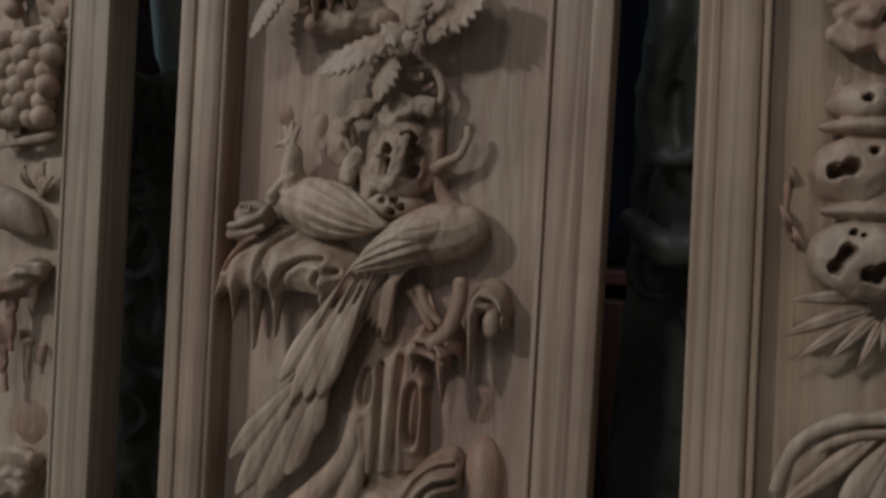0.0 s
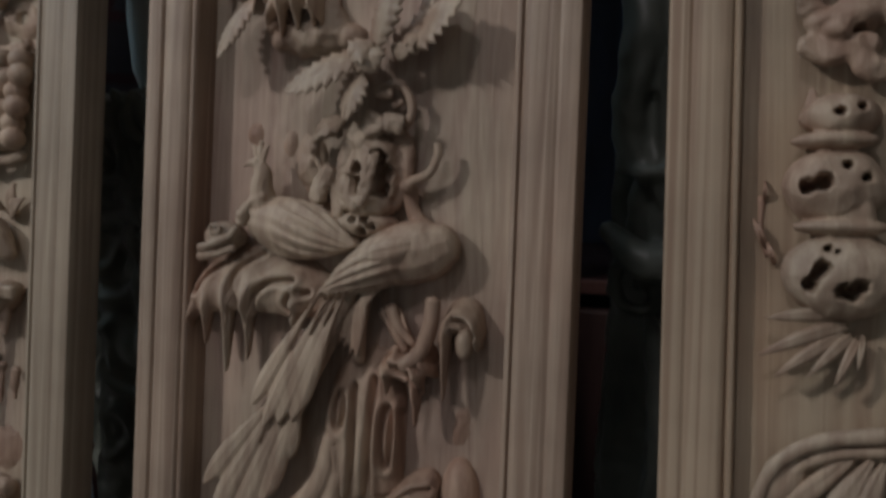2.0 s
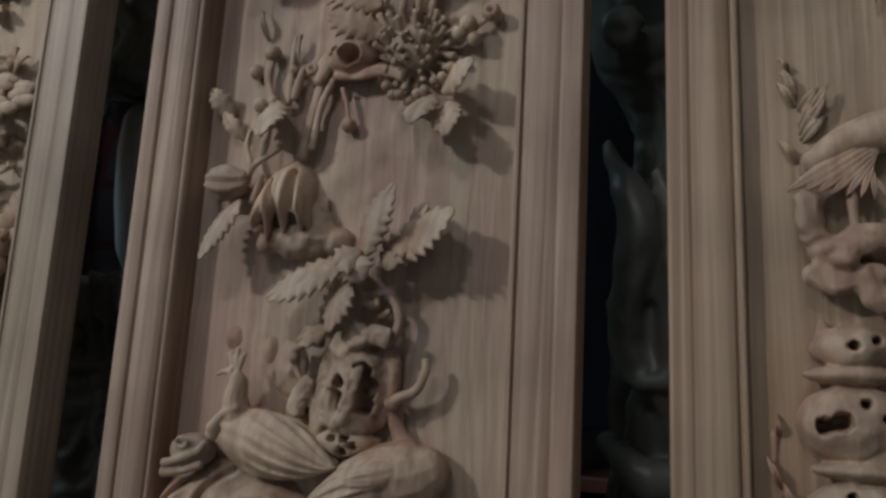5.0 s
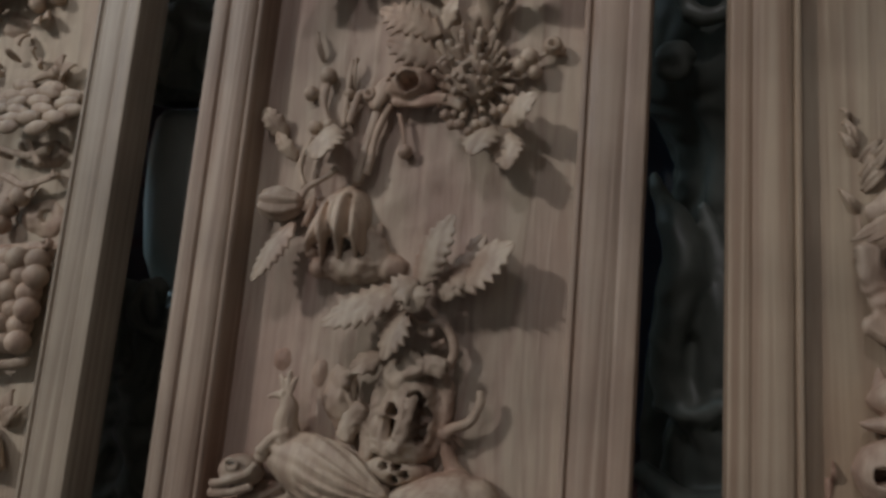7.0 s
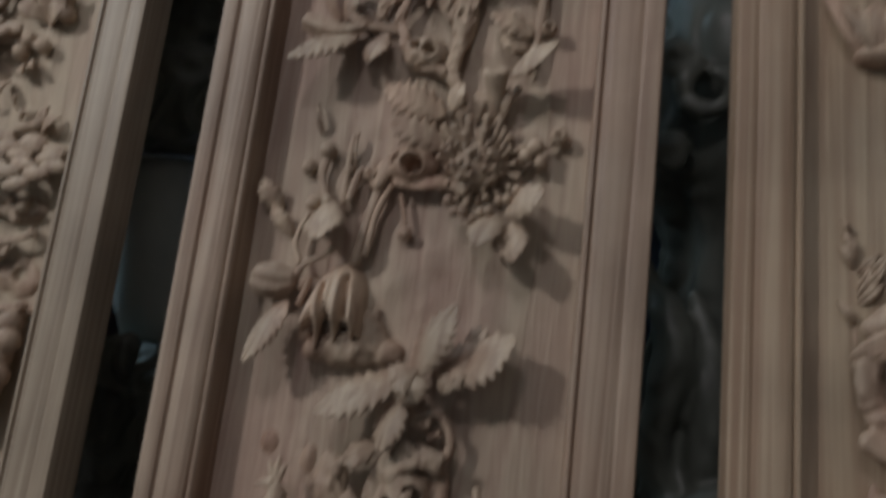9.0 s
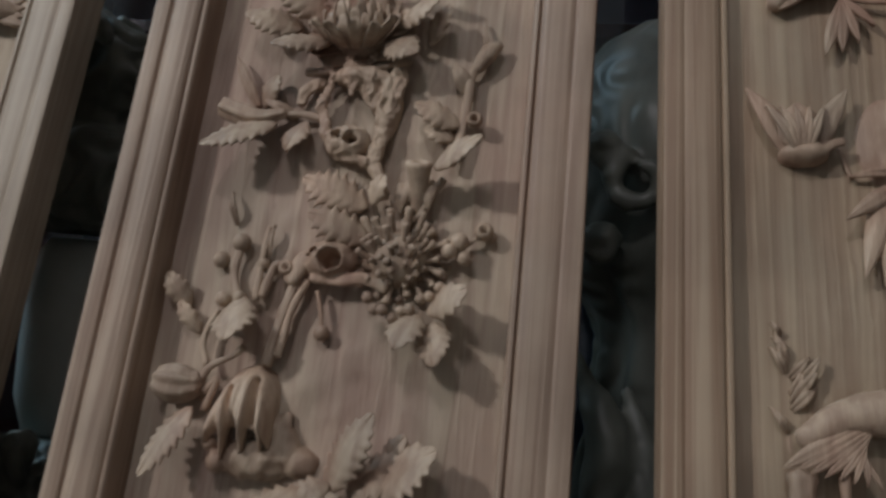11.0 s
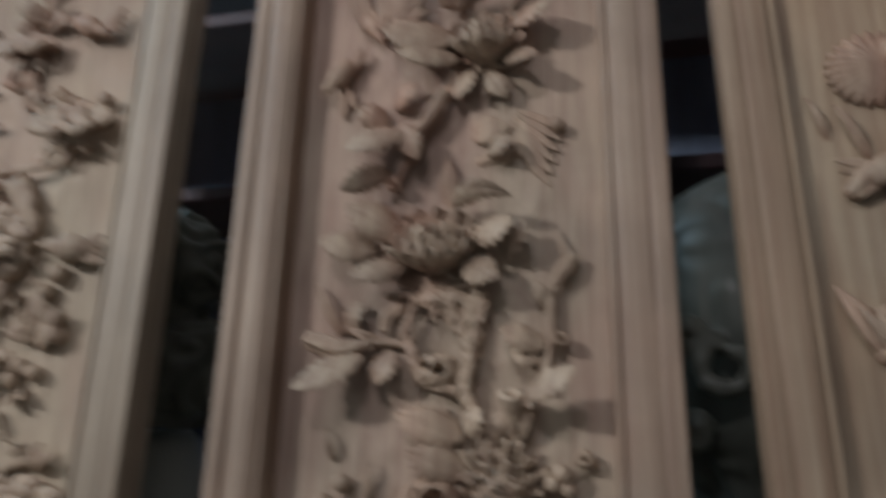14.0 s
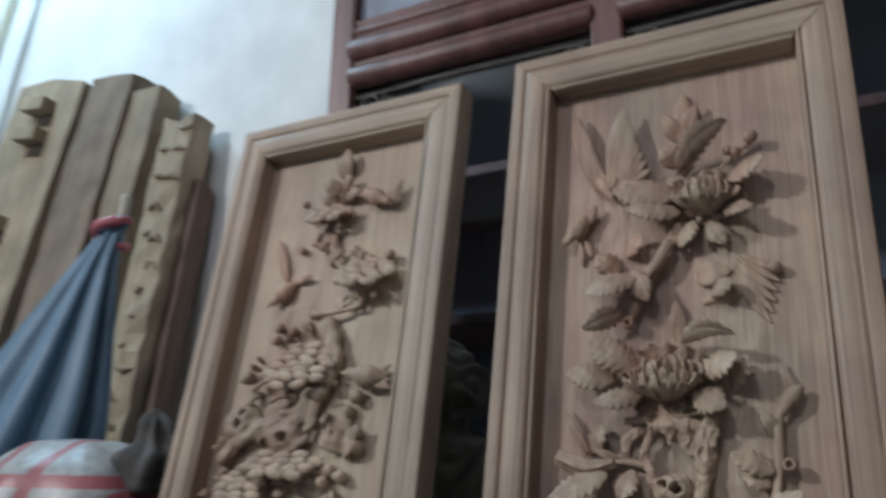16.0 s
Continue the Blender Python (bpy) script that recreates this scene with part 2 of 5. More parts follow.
def sweep(spine, ring=10, steps=5, amp=0.0, freq=60, hollow=0.0, flat=1.0, ridges=0, seed=0.0, twist=0.0):
    """A tube along rows of (x, y, z, radius); hollow: depth of the hole at its end; flat: squash of its depth; ridges: grooves along it."""
    rows = curve(spine, steps)
    cents = [Vector(r[:3]) for r in rows]
    rad = [max(1e-4, r[3]) for r in rows]
    cap = [c for c in ((cents[0] - cents[1]).normalized(),) if rad[0] > 0.0035]
    for d in cap:
        r0, c0 = rad[0], cents[0]
        cents = [c0 + d * r0 * 0.55, c0 + d * r0 * 0.42, c0 + d * r0 * 0.2] + cents
        rad = [r0 * 0.25, r0 * 0.62, r0 * 0.9] + rad
        rows = [rows[0]] * 3 + list(rows)
    if not hollow and rad[-1] > 0.0035:
        r0, c0, d = rad[-1], cents[-1], (cents[-1] - cents[-2]).normalized()
        cents += [c0 + d * r0 * 0.2, c0 + d * r0 * 0.42, c0 + d * r0 * 0.55]
        rad += [r0 * 0.9, r0 * 0.62, r0 * 0.25]
        rows = list(rows) + [rows[-1]] * 3
    if hollow:
        e = cents[-1]
        d = (cents[-1] - cents[-2]).normalized()
        cents += [e + d * 0.001, e, e - d * hollow * 0.5, e - d * hollow]
        r = rad[-1]
        rad += [r * 0.62, r * 0.46, r * 0.38, r * 0.12]
    verts, faces = [], []
    for i, (c, r) in enumerate(zip(cents, rad)):
        last = len(rows) - 1
        a, b = max(0, min(i, last) - 1), min(last, min(i, last) + 1)
        d = (cents[b] - cents[a])
        d = d.normalized() if d.length > 1e-9 else Vector((0, 0, 1))
        side = d.cross(Vector((0, 1, 0)))
        side = side.normalized() if side.length > 0.05 else Vector((1, 0, 0))
        up = side.cross(d).normalized()
        for k in range(ring):
            a2 = 2 * math.pi * k / ring
            rr = r * (1 + (0.16 * math.cos(ridges * a2 + twist * i) if ridges else 0))
            v = c + side * (rr * math.cos(a2)) + up * (rr * flat * math.sin(a2))
            if amp:
                v = v + (v - c).normalized() * rough_at(v, amp, freq, seed)
            verts.append(v)
    faces = grid_faces(len(cents), ring, True)
    faces += [list(range(ring))[::-1], list(range((len(cents) - 1) * ring, len(cents) * ring))]
    return verts, faces


def lathe(profile, steps=24):
    """Turned about z from rows of (radius, z)."""
    verts = [(r * math.cos(2 * math.pi * k / steps), r * math.sin(2 * math.pi * k / steps), z) for r, z in profile for k in range(steps)]
    faces = grid_faces(len(profile), steps, True)
    faces += [list(range(steps))[::-1], list(range((len(profile) - 1) * steps, len(profile) * steps))]
    return verts, faces


# ---- carving: places on a panel are (u, v) with u across from its middle and v up from its foot; h is the height over the board ----
FACE = 0.037


def at(u, v, h):
    return Vector((u, FACE - h, v))


def strip_solid(top, low, n, m):
    """Faces of a thin sheet of n by m points with its back and rim."""
    faces = grid_faces(n, m)
    k = n * m
    faces += [[a + k for a in f][::-1] for f in faces]
    rim = list(range(m)) + [i * m + m - 1 for i in range(1, n)] + [(n - 1) * m + j for j in range(m - 2, -1, -1)] + [i * m for i in range(n - 2, 0, -1)]
    return top + low, faces + [[a, b, b + k, a + k] for a, b in zip(rim, rim[1:] + rim[:1])]


def toothed_leaf(panel, base, tip, width, h0, h1, tooth, arch, name, bend, tilt):
    """A thin saw-edged leaf with cut veins; tilt raises its lower right edge off the board."""
    b, t = Vector(base), Vector(tip)
    along = t - b
    size = along.length
    along.normalize()
    across = Vector((-along.y, along.x))
    lean = across.dot(Vector((0.55, -0.83))) * tilt
    teeth = max(3, min(7, round(size / 0.0095)))
    steps = (0.0, 0.22, 0.45, 0.62, 0.74, 0.86)
    marks = [((k + f) / teeth, f) for k in range(teeth) for f in steps] + [(1.0, 0.0)]
    m, top, low = 13, [], []
    wave = base[0] * 90 + base[1] * 60
    for s, f in marks:
        w = 0.5 * width * size * max(0.06, math.sin(math.pi * (0.06 + 0.94 * s) ** 0.8) ** 0.7)
        point = (f / 0.74 if f <= 0.74 else (1 - f) / 0.26) ** 0.8
        for j in range(m):
            c = 2 * j / (m - 1) - 1
            e = abs(c)
            edge = 1 - 0.88 * tooth * (1 - point) * e ** 4
            wide = c * w * edge
            lead = e * w * (0.7 * (1 - s) + 0.05) + 0.012 * size * point * e ** 3
            p = b + along * (s * size * 0.93 + lead * 0.6) + across * (wide + bend * size * s * s)
            vein = -0.0016 * math.exp(-(e * 9) ** 2) + 0.0006 * math.sin(math.pi * min(1.0, f * 1.05)) * min(1.0, e * 2.5)
            curl = 0.10 * w * math.sin(wave + 5.0 * s) * e * e - 0.20 * w * e * e
            h = h0 + (h1 - h0) * s + arch * math.sin(math.pi * s) + lean * wide * 0.9 + vein + curl + 0.009
            h = max(h, 0.0025)
            top.append(at(p.x, p.y, h))
            low.append(at(p.x, p.y, max(0.0008, h - 0.0014 - 0.0022 * (1 - e))))
    return mesh(name, *strip_solid(top, low, len(marks), m), WOOD, panel)


def leaf(panel, base, tip, width=0.5, h0=0.012, h1=0.03, lobes=5, cup=0.25, arch=0.006, thick=0.003, name="leaf", mat=None, bend=0.0, blunt=0.75, tooth=0.3, rib=0.0, tilt=0.75):
    """A leaf or feather from base to tip; width is a share of its length, bend swings its tip sideways; lobes: a toothed edge."""
    if lobes:
        return toothed_leaf(panel, base, tip, min(1.35, width * 1.45), h0, h1, tooth, arch, name, bend, tilt)
    b, t = Vector(base), Vector(tip)
    along = t - b
    size = along.length
    along.normalize()
    across = Vector((-along.y, along.x))
    m = 37 if rib else 9
    if h0 < 0.008:
        h0, h1 = h0 + 0.006, h1 + 0.003
    n = 41 if rib else 29
    top, low = [], []
    for i in range(n):
        s = i / (n - 1)
        w = 0.5 * width * size * math.sin(math.pi * min(0.97, 0.05 + s * 0.93) ** blunt) ** 0.75
        for j in range(m):
            c = 2 * j / (m - 1) - 1
            p = b + along * (s * size + 0.04 * size * (1 - abs(c))) + across * (c * w + bend * size * s * s)
            vein = -0.0010 * math.exp(-(c * 5) ** 2)
            if rib:
                # feathers lapping like shingles, slanting across the wing
                lap = (2.6 * c + 3.2 * s + 0.25 * math.sin(6 * s)) % 1.0
                vein += rib * max(0.0, min(1.0, (s - 0.22) * 5)) * (min(lap * 1.15, 1.0) - 0.6 if lap < 0.87 else (1.0 - lap) / 0.13 - 0.6)
            h = max(h0 + (h1 - h0) * s + arch * math.sin(math.pi * s) - cup * w * c * c + vein, 0.001)
            top.append(at(p.x, p.y, h))
            low.append(at(p.x, p.y, max(0.0005, h - thick * (1.6 - abs(c)))))
    return mesh(name, *strip_solid(top, low, n, m), mat or WOOD, panel)


def scallop(panel, c, ru, rv, h=0.034, lobes=9, dome=0.008, thick=0.004, name="scalloped_leaf"):
    """A domed, fan-shaped leaf with a scalloped rim and radiating pleats."""
    n, m = 7, lobes * 6
    top, low = [], []
    for i in range(n):
        s = (i + 0.15) / (n - 0.85)
        for k in range(m):
            a = 2 * math.pi * k / m
            wave = abs(math.cos(lobes * a / 2))
            q = s * (1 - 0.16 * (1 - wave) * s)
            hh = h - dome * s * s + 0.0024 * s * (wave - 0.5)
            top.append(at(c[0] + ru * q * math.cos(a), c[1] + rv * q * math.sin(a), hh))
            low.append(at(c[0] + ru * q * math.cos(a) * 0.97, c[1] + rv * q * math.sin(a) * 0.97, hh - thick))
    faces = grid_faces(n, m, True) + [list(range(m))[::-1]]
    k0 = n * m
    faces += [[x + k0 for x in f][::-1] for f in faces]
    o = (n - 1) * m
    faces += [[o + k, o + (k + 1) % m, o + (k + 1) % m + k0, o + k + k0] for k in range(m)]
    return mesh(name, top + low, faces, WOOD, panel)


def feather(panel, base, tip, width=0.3, h0=0.015, h1=0.02, **more):
    more = {"lobes": 0, "cup": 0.35, "arch": 0.002, "name": "feather", "blunt": 1.25, **more}
    return leaf(panel, base, tip, width, h0, h1, **more)


def stem(panel, points, radius, h=0.015, end=None, name="branch", hollow=0.0, amp=0.0012, heights=None, flat=0.9, ridges=0, mid=None):
    """A branch through (u, v) points, tapering from radius to end."""
    n = len(points)
    twist = 0.0
    if name in ("branch", "rock", "rock_drip") and not ridges and radius > 0.004:
        ridges, twist, amp = 3, 0.12, amp * 1.4
    end = radius * 0.7 if end is None else end
    spine = []
    for i, (u, v) in enumerate(points):
        s = i / (n - 1)
        r = radius + (end - radius) * s
        if mid:
            r = r + (mid - (radius + end) / 2) * math.sin(math.pi * s)
        hh = heights[i] if heights else h
        spine.append((u, FACE - hh, v, r))
    return mesh(name, *sweep(spine, ring=30 if ridges > 4 else 12, steps=6, amp=amp, freq=70, hollow=hollow, flat=flat, ridges=ridges, seed=points[0][0] * 9, twist=twist), WOOD, panel)


def knob(panel, c, r, h=0.02, hole=0.0, name="bud", tall=1.0, amp=0.0008):
    """A rounded bud or pebble; hole: radius of a drilled eye in it."""
    r = r * 0.82 if name == "bud" else r
    return rock(panel, c, r, r * tall, h, depth=r, amp=amp, holes=[(0, 0, hole)] if hole else (), name=name, fine=(14, 18))


def rock(panel, c, ru, rv, h=0.012, depth=0.025, amp=0.004, freq=45, holes=(), turn=0.0, name="rock", fine=(34, 44), swirl=0.0):
    """A worn lump: an ellipsoid with rough relief and hollows (du, dv, radius) cut into its face."""
    n, m = fine
    verts = []
    ca, sa = math.cos(turn), math.sin(turn)
    for i in range(n):
        th = math.pi * (i + 0.02) / (n - 1 + 0.04)
        for k in range(m):
            ph = 2 * math.pi * k / m
            x, y, z = math.sin(th) * math.cos(ph), math.sin(th) * math.sin(ph), math.cos(th)
            # poles face outwards, so that the face is finely divided
            du, dv, dh = ru * x, rv * y, depth * z
            for hu, hv, hr in holes:
                if dh > 0:
                    d = math.hypot(du - hu, dv - hv) / hr * (1 + (0.25 if hr > 0.0045 else 0.0) * noise.noise(Vector((du * 130, dv * 130, hu * 50 + c[0] * 9))))
                    if d < 1.25:
                        dh -= (dh + depth * 0.30) * max(0.0, min(1.0, (1.25 - d) / 0.3))
            if swirl:
                dh += swirl * math.sin((du * ca + dv * sa) * 420 + 5 * noise.noise(Vector((du * 40, dv * 40, c[0] * 9))))
            uu, vv = c[0] + du * ca - dv * sa, c[1] + du * sa + dv * ca
            p = at(uu, vv, h + dh)
            k2 = rough_at(p, amp, freq, c[0] * 7 + c[1] * 3) + rough_at(p, amp * 0.45, freq * 2.7, c[1] * 5)
            verts.append(p + Vector((x * ca - y * sa, -z, x * sa + y * ca)) * k2)
    faces = grid_faces(n, m, True)
    faces += [list(range(m))[::-1], list(range((n - 1) * m, n * m))]
    return mesh(name, verts, faces, WOOD, panel)


def drip(panel, top, tip, r=0.008, h=0.022, name="rock_drip"):
    """A tapering icicle of worn rock."""
    mid = ((top[0] * 0.6 + tip[0] * 0.4), top[1] * 0.5 + tip[1] * 0.5)
    return stem(panel, [top, mid, tip], r, h, r * 0.35, name, amp=0.0015)


def gap(u, v, line):
    """Distance from (u, v) to a polyline."""
    best = 9.0
    for (a, b), (c, d) in zip(line, line[1:]):
        k = max(0.0, min(1.0, ((u - a) * (c - a) + (v - b) * (d - b)) / ((c - a) ** 2 + (d - b) ** 2)))
        best = min(best, math.hypot(u - a - k * (c - a), v - b - k * (d - b)))
    return best


def drape(panel, top, tips, h=0.03, sag=0.010, width=0.007, cuts=(), name="dripping_rock"):
    """A worn ledge like melted wax: it swells forward from the line top and runs out into pointed drips at tips (u, v); cuts: carved grooves."""
    line = curve(top, 18)
    cuts = [curve(c, 5) for c in cuts]
    n, m = len(line), 44
    front, back = [], []
    for i, (u, v) in enumerate(line):
        e = math.sin(math.pi * (i + 0.6) / (n + 0.2)) ** 0.45
        drop = sag * (0.35 + 0.65 * e)
        pull = 0.0
        for a, b in tips:
            k = math.exp(-abs((u - a) / width) ** 1.6)
            drop, pull = max(drop, (v - b) * k), max(pull, k)
        body = sag * (0.35 + 0.65 * e) / drop
        for j in range(m):
            s = j / (m - 1)
            vv = v - drop * s
            q = min(1.0, s / max(0.2, body))
            swell = 0.25 + 0.75 * math.sin(0.5 * math.pi * min(1.0, q * 1.15))
            past = max(0.0, s - body * 0.9) / max(0.05, 1 - body * 0.9)
            hh = h * swell * (0.5 + 0.5 * e) * (1 - 0.25 * past * pull) - 0.012 * (1 - pull) * q ** 3
            hh += 0.0045 * (pull - 0.45) * q + 0.0012 * noise.noise(Vector((u * 60, vv * 40, h * 50)))
            for c in cuts:
                d = gap(u, vv, c)
                hh -= 0.0085 * math.exp(-(d / 0.0026) ** 2) - 0.003 * math.exp(-((d - 0.006) / 0.004) ** 2)
            front.append(at(u, vv, max(0.002, hh)))
            back.append(at(u, v - drop * s * 0.98, max(0.0008, hh - 0.005 - 0.010 * (1 - s))))
    return mesh(name, *strip_solid(front, back, n, m), WOOD, panel)


def loop(panel, c, ru, rv, r=0.004, h=0.02, a0=0.0, a1=360.0, name="branch"):
    pts = [(c[0] + ru * math.cos(radians(a)), c[1] + rv * math.sin(radians(a))) for a in np.linspace(a0, a1, 9)]
    return stem(panel, pts, r, h, r * 0.8, name)


def petal(flower, c, ang, r0, r1, width, h0, h1, cup=0.5, curl=0.0, n=7, m=5, thick=0.0022, squash=1.0, name="petal"):
    """A cupped petal that starts r0 from the flower's middle and rises outward from h0 to h1."""
    top, low = [], []
    ca, sa = math.cos(ang), math.sin(ang)
    for i in range(n):
        s = i / (n - 1)
        w = width * (0.45 + 0.55 * math.sin(math.pi * min(0.93, 0.15 + 0.8 * s)))
        for j in range(m):
            q = 2 * j / (m - 1) - 1
            r = r0 + (r1 - r0) * s - curl * max(0, s - 0.55) ** 2 * 3 * (r1 - r0)
            a, b = r, q * w * 0.5
            h = h0 + (h1 - h0) * s ** 0.8 + cup * width * (q * q - 0.5) * 0.5 + curl * 0.3 * (r1 - r0) * s * s + 0.0016 * s * math.cos(7 * q + 9 * ang)
            u, v = c[0] + ca * a - sa * b, c[1] + (sa * a + ca * b) * squash
            top.append(at(u, v, h))
            low.append(at(u, v, h - thick))
    faces = grid_faces(n, m)
    k = n * m
    faces += [[x + k for x in f][::-1] for f in faces]
    rim = list(range(m)) + [i * m + m - 1 for i in range(1, n)] + [(n - 1) * m + j for j in range(m - 2, -1, -1)] + [i * m for i in range(n - 2, 0, -1)]
    faces += [[a, b2, b2 + k, a + k] for a, b2 in zip(rim, rim[1:] + rim[:1])]
    return mesh(name, top + low, faces, WOOD, flower)


def chrysanthemum(panel, c, r, h=0.018, seed=1):
    """A dome of many short, round-ended petals that hook upward."""
    rnd = random.Random(seed)
    core = rock(panel, c, r * 0.62, r * 0.56, h * 0.5, depth=h * 1.1, amp=0.002, name="chrysanthemum", fine=(12, 16))
    for polar, n in ((8, 3), (24, 8), (40, 13), (56, 16), (72, 18), (88, 17)):
        for k in range(n):
            th = radians(polar + rnd.uniform(-6, 6))
            a = 2 * math.pi * (k + rnd.uniform(-0.25, 0.25)) / n + polar
            d = Vector((math.sin(th) * math.cos(a), math.cos(th), math.sin(th) * math.sin(a) * 0.92))
            ln, hook = r * rnd.uniform(0.30, 0.48), r * rnd.uniform(0.05, 0.20)
            w = r * 0.058 * rnd.uniform(0.8, 1.2)
            pts = []
            for s, wd in ((0.0, 0.9), (0.4, 0.9), (0.75, 1.05), (1.0, 1.35)):
                q = d * (r * 0.52 + ln * s)
                pts.append((c[0] + q.x, FACE - (h * 0.35 + q.y * 0.72), c[1] + q.z + hook * s * s * (1.0 if polar < 70 else -0.3), w * wd))
            mesh("petal", *sweep(pts, ring=7, steps=3, flat=0.8), WOOD, core)
    return core


def peony(panel, c, r, h=0.02, seed=1):
    """Rings of thin upright petals with wavy rims round a closed heart, over a frilled skirt."""
    rnd = random.Random(seed)
    core = rock(panel, c, r * 0.5, r * 0.45, h * 0.5, depth=h * 0.9, amp=0.002, name="peony", fine=(10, 14))
    for k in range(11):
        a = 2 * math.pi * (k + 0.5) / 11 + rnd.uniform(-0.1, 0.1)
        petal(core, c, a, 0.40 * r, r * rnd.uniform(0.92, 1.10), 0.55 * r, h * 0.5, h * rnd.uniform(0.9, 1.2), 0.5, 0.25, squash=0.78)
    for size, tall, n in ((0.72, 0.56, 13), (0.60, 0.70, 11), (0.45, 0.78, 9), (0.28, 0.82, 6)):
        for k in range(n):
            mid = 2 * math.pi * (k + rnd.uniform(-0.15, 0.15)) / n
            half = rnd.uniform(0.72, 0.90) * math.pi / n
            tip = rnd.uniform(0.85, 1.10)
            roll = rnd.uniform(0.2, 1.0)
            top, low = [], []
            for i in range(9):
                s = i / 8
                rr = r * size * (0.42 + 0.58 * math.sin(1.5 * s) + (0.18 if size > 0.65 else -0.14) * roll * max(0, s - 0.7) * 3.3)
                for j in range(7):
                    q = (j - 3) / 3
                    fi = mid + q * half * (1 - 0.35 * max(0, s - 0.7) / 0.3 * abs(q))
                    bulge = 1 + 0.10 * (1 - q * q) * math.sin(math.pi * min(1.0, s + 0.1)) - 0.07 * math.exp(-(q * 3) ** 2) * s
                    z = r * tall * tip * s - 0.10 * r * q * q * s
                    for store, thin in ((top, 0.0), (low, 0.0022)):
                        x, w = (rr * bulge - thin) * math.cos(fi), (rr * bulge - thin) * math.sin(fi)
                        store.append(at(c[0] + x, c[1] - r * 0.30 - 0.50 * w + 0.80 * z, max(0.003, h * 0.95 + 0.72 * w + 0.42 * z)))
            mesh("petal", *strip_solid(top, low, 9, 7), WOOD, core)
    return core


def tuft_dome(panel, c, ru, rv, rows, h=0.022, seed=3, size=0.011, name="pine_crown"):
    """A dome of overlapping rounded needle pads."""
    rnd = random.Random(seed)
    core = rock(panel, (c[0], c[1] + rv * 0.35), ru * 0.85, rv * 0.55, h * 0.5, depth=h * 0.7, amp=0.002, name=name, fine=(10, 16))
    for i in range(rows):
        s = (i + 0.5) / rows
        v = c[1] + rv * (0.95 - 1.9 * s)
        half = ru * math.sqrt(max(0.05, 1 - (1.9 * s - 0.95) ** 2))
        n = max(2, int(2 * half / (size * 2.0)))
        for k in range(n):
            u = c[0] - half + 2 * half * (k + 0.5 + 0.25 * (i % 2)) / n + rnd.uniform(-1, 1) * size * 0.15
            hh = h * (0.5 + 0.5 * math.sqrt(max(0, 1 - ((u - c[0]) / ru) ** 2)) + 1.15 * s)
            rock(core, (u, v + rnd.uniform(-1, 1) * size * 0.15), size * 1.30, size * 0.62, hh, depth=size * 0.36, amp=0.0008, name="pad", fine=(8, 12), turn=rnd.uniform(-0.25, 0.25))
    return core


def bird(panel, tail, head, r, h=0.022, wing=None, name="bird", beak=True):
    """A small bird: one plain carved body from tail to head."""
    t, q = Vector(tail), Vector(head)
    d = (q - t)
    p = [t, t + d * 0.3, t + d * 0.6, t + d * 0.82, q]
    rad = [r * 0.35, r * 0.85, r, r * 0.55, r * 0.5]
    hs = [h * 0.8, h, h * 1.1, h * 1.2, h * 1.25]
    v = sweep([(a.x, FACE - b, a.y, c) for a, b, c in zip(p, hs, rad)], ring=14, steps=5, amp=0.0008, flat=0.8)
    parts = [v]
    if beak:
        e = q + d.normalized() * r * 0.9
        parts.append(sweep([(q.x, FACE - hs[-1], q.y, r * 0.3), (e.x, FACE - hs[-1], e.y, r * 0.05)], ring=8, steps=2))
    return mesh(name, *join(*parts), WOOD, panel)


# ---- panels ----
HEIGHT, HALF, RAIL_W = 1.838, 0.21, 0.055
# across a rail from its outer edge: distance in, height of the face
PROFILE = [(0.0, -0.006), (0.0, 0.0315), (0.0012, 0.0345), (0.004, 0.0352), (0.0150, 0.0350), (0.0165, 0.0342), (0.0173, 0.0318), (0.0188, 0.0316), (0.0198, 0.0335),
           (0.0225, 0.0354), (0.029, 0.0368), (0.036, 0.0368), (0.042, 0.0360), (0.0465, 0.0346), (0.0482, 0.0325), (0.0490, 0.0305), (0.0498, 0.0318), (0.0510, 0.0338), (0.0535, 0.0340), (0.0552, 0.0325), (0.0558, 0.029), (0.0572, 0.014), (0.0582, 0.004), (0.0584, -0.006)]


def rail_mesh(length, width, flat=False):
    """A moulded rail along z, its outer edge at x = 0, its inner to the right, with mitred ends."""
    k = width / 0.0555
    verts = []
    rows = 12
    for i in range(rows + 1):
        for s, h in PROFILE:
            if flat and 0.003 < s < 0.046:
                h = 0.0352 + 0.25 * (h - 0.0352)
            x = s * k
            z0, z1 = x, length - x
            z = z0 + (z1 - z0) * i / rows
            wob = 0.0005 * noise.noise(Vector((i * 0.9, s * 40, length * 5)))
            verts.append((x, FACE - h + wob, z))
    m = len(PROFILE)
    faces = grid_faces(rows + 1, m, True)
    faces += [list(range(m))[::-1], list(range(rows * m, rows * m + m))]
    return verts, faces


def moved(vf, m):
    return [m @ Vector(v) for v in vf[0]], vf[1]


def mirrored(vf):
    return [(-v[0], v[1], v[2]) for v in vf[0]], [f[::-1] for f in vf[1]]


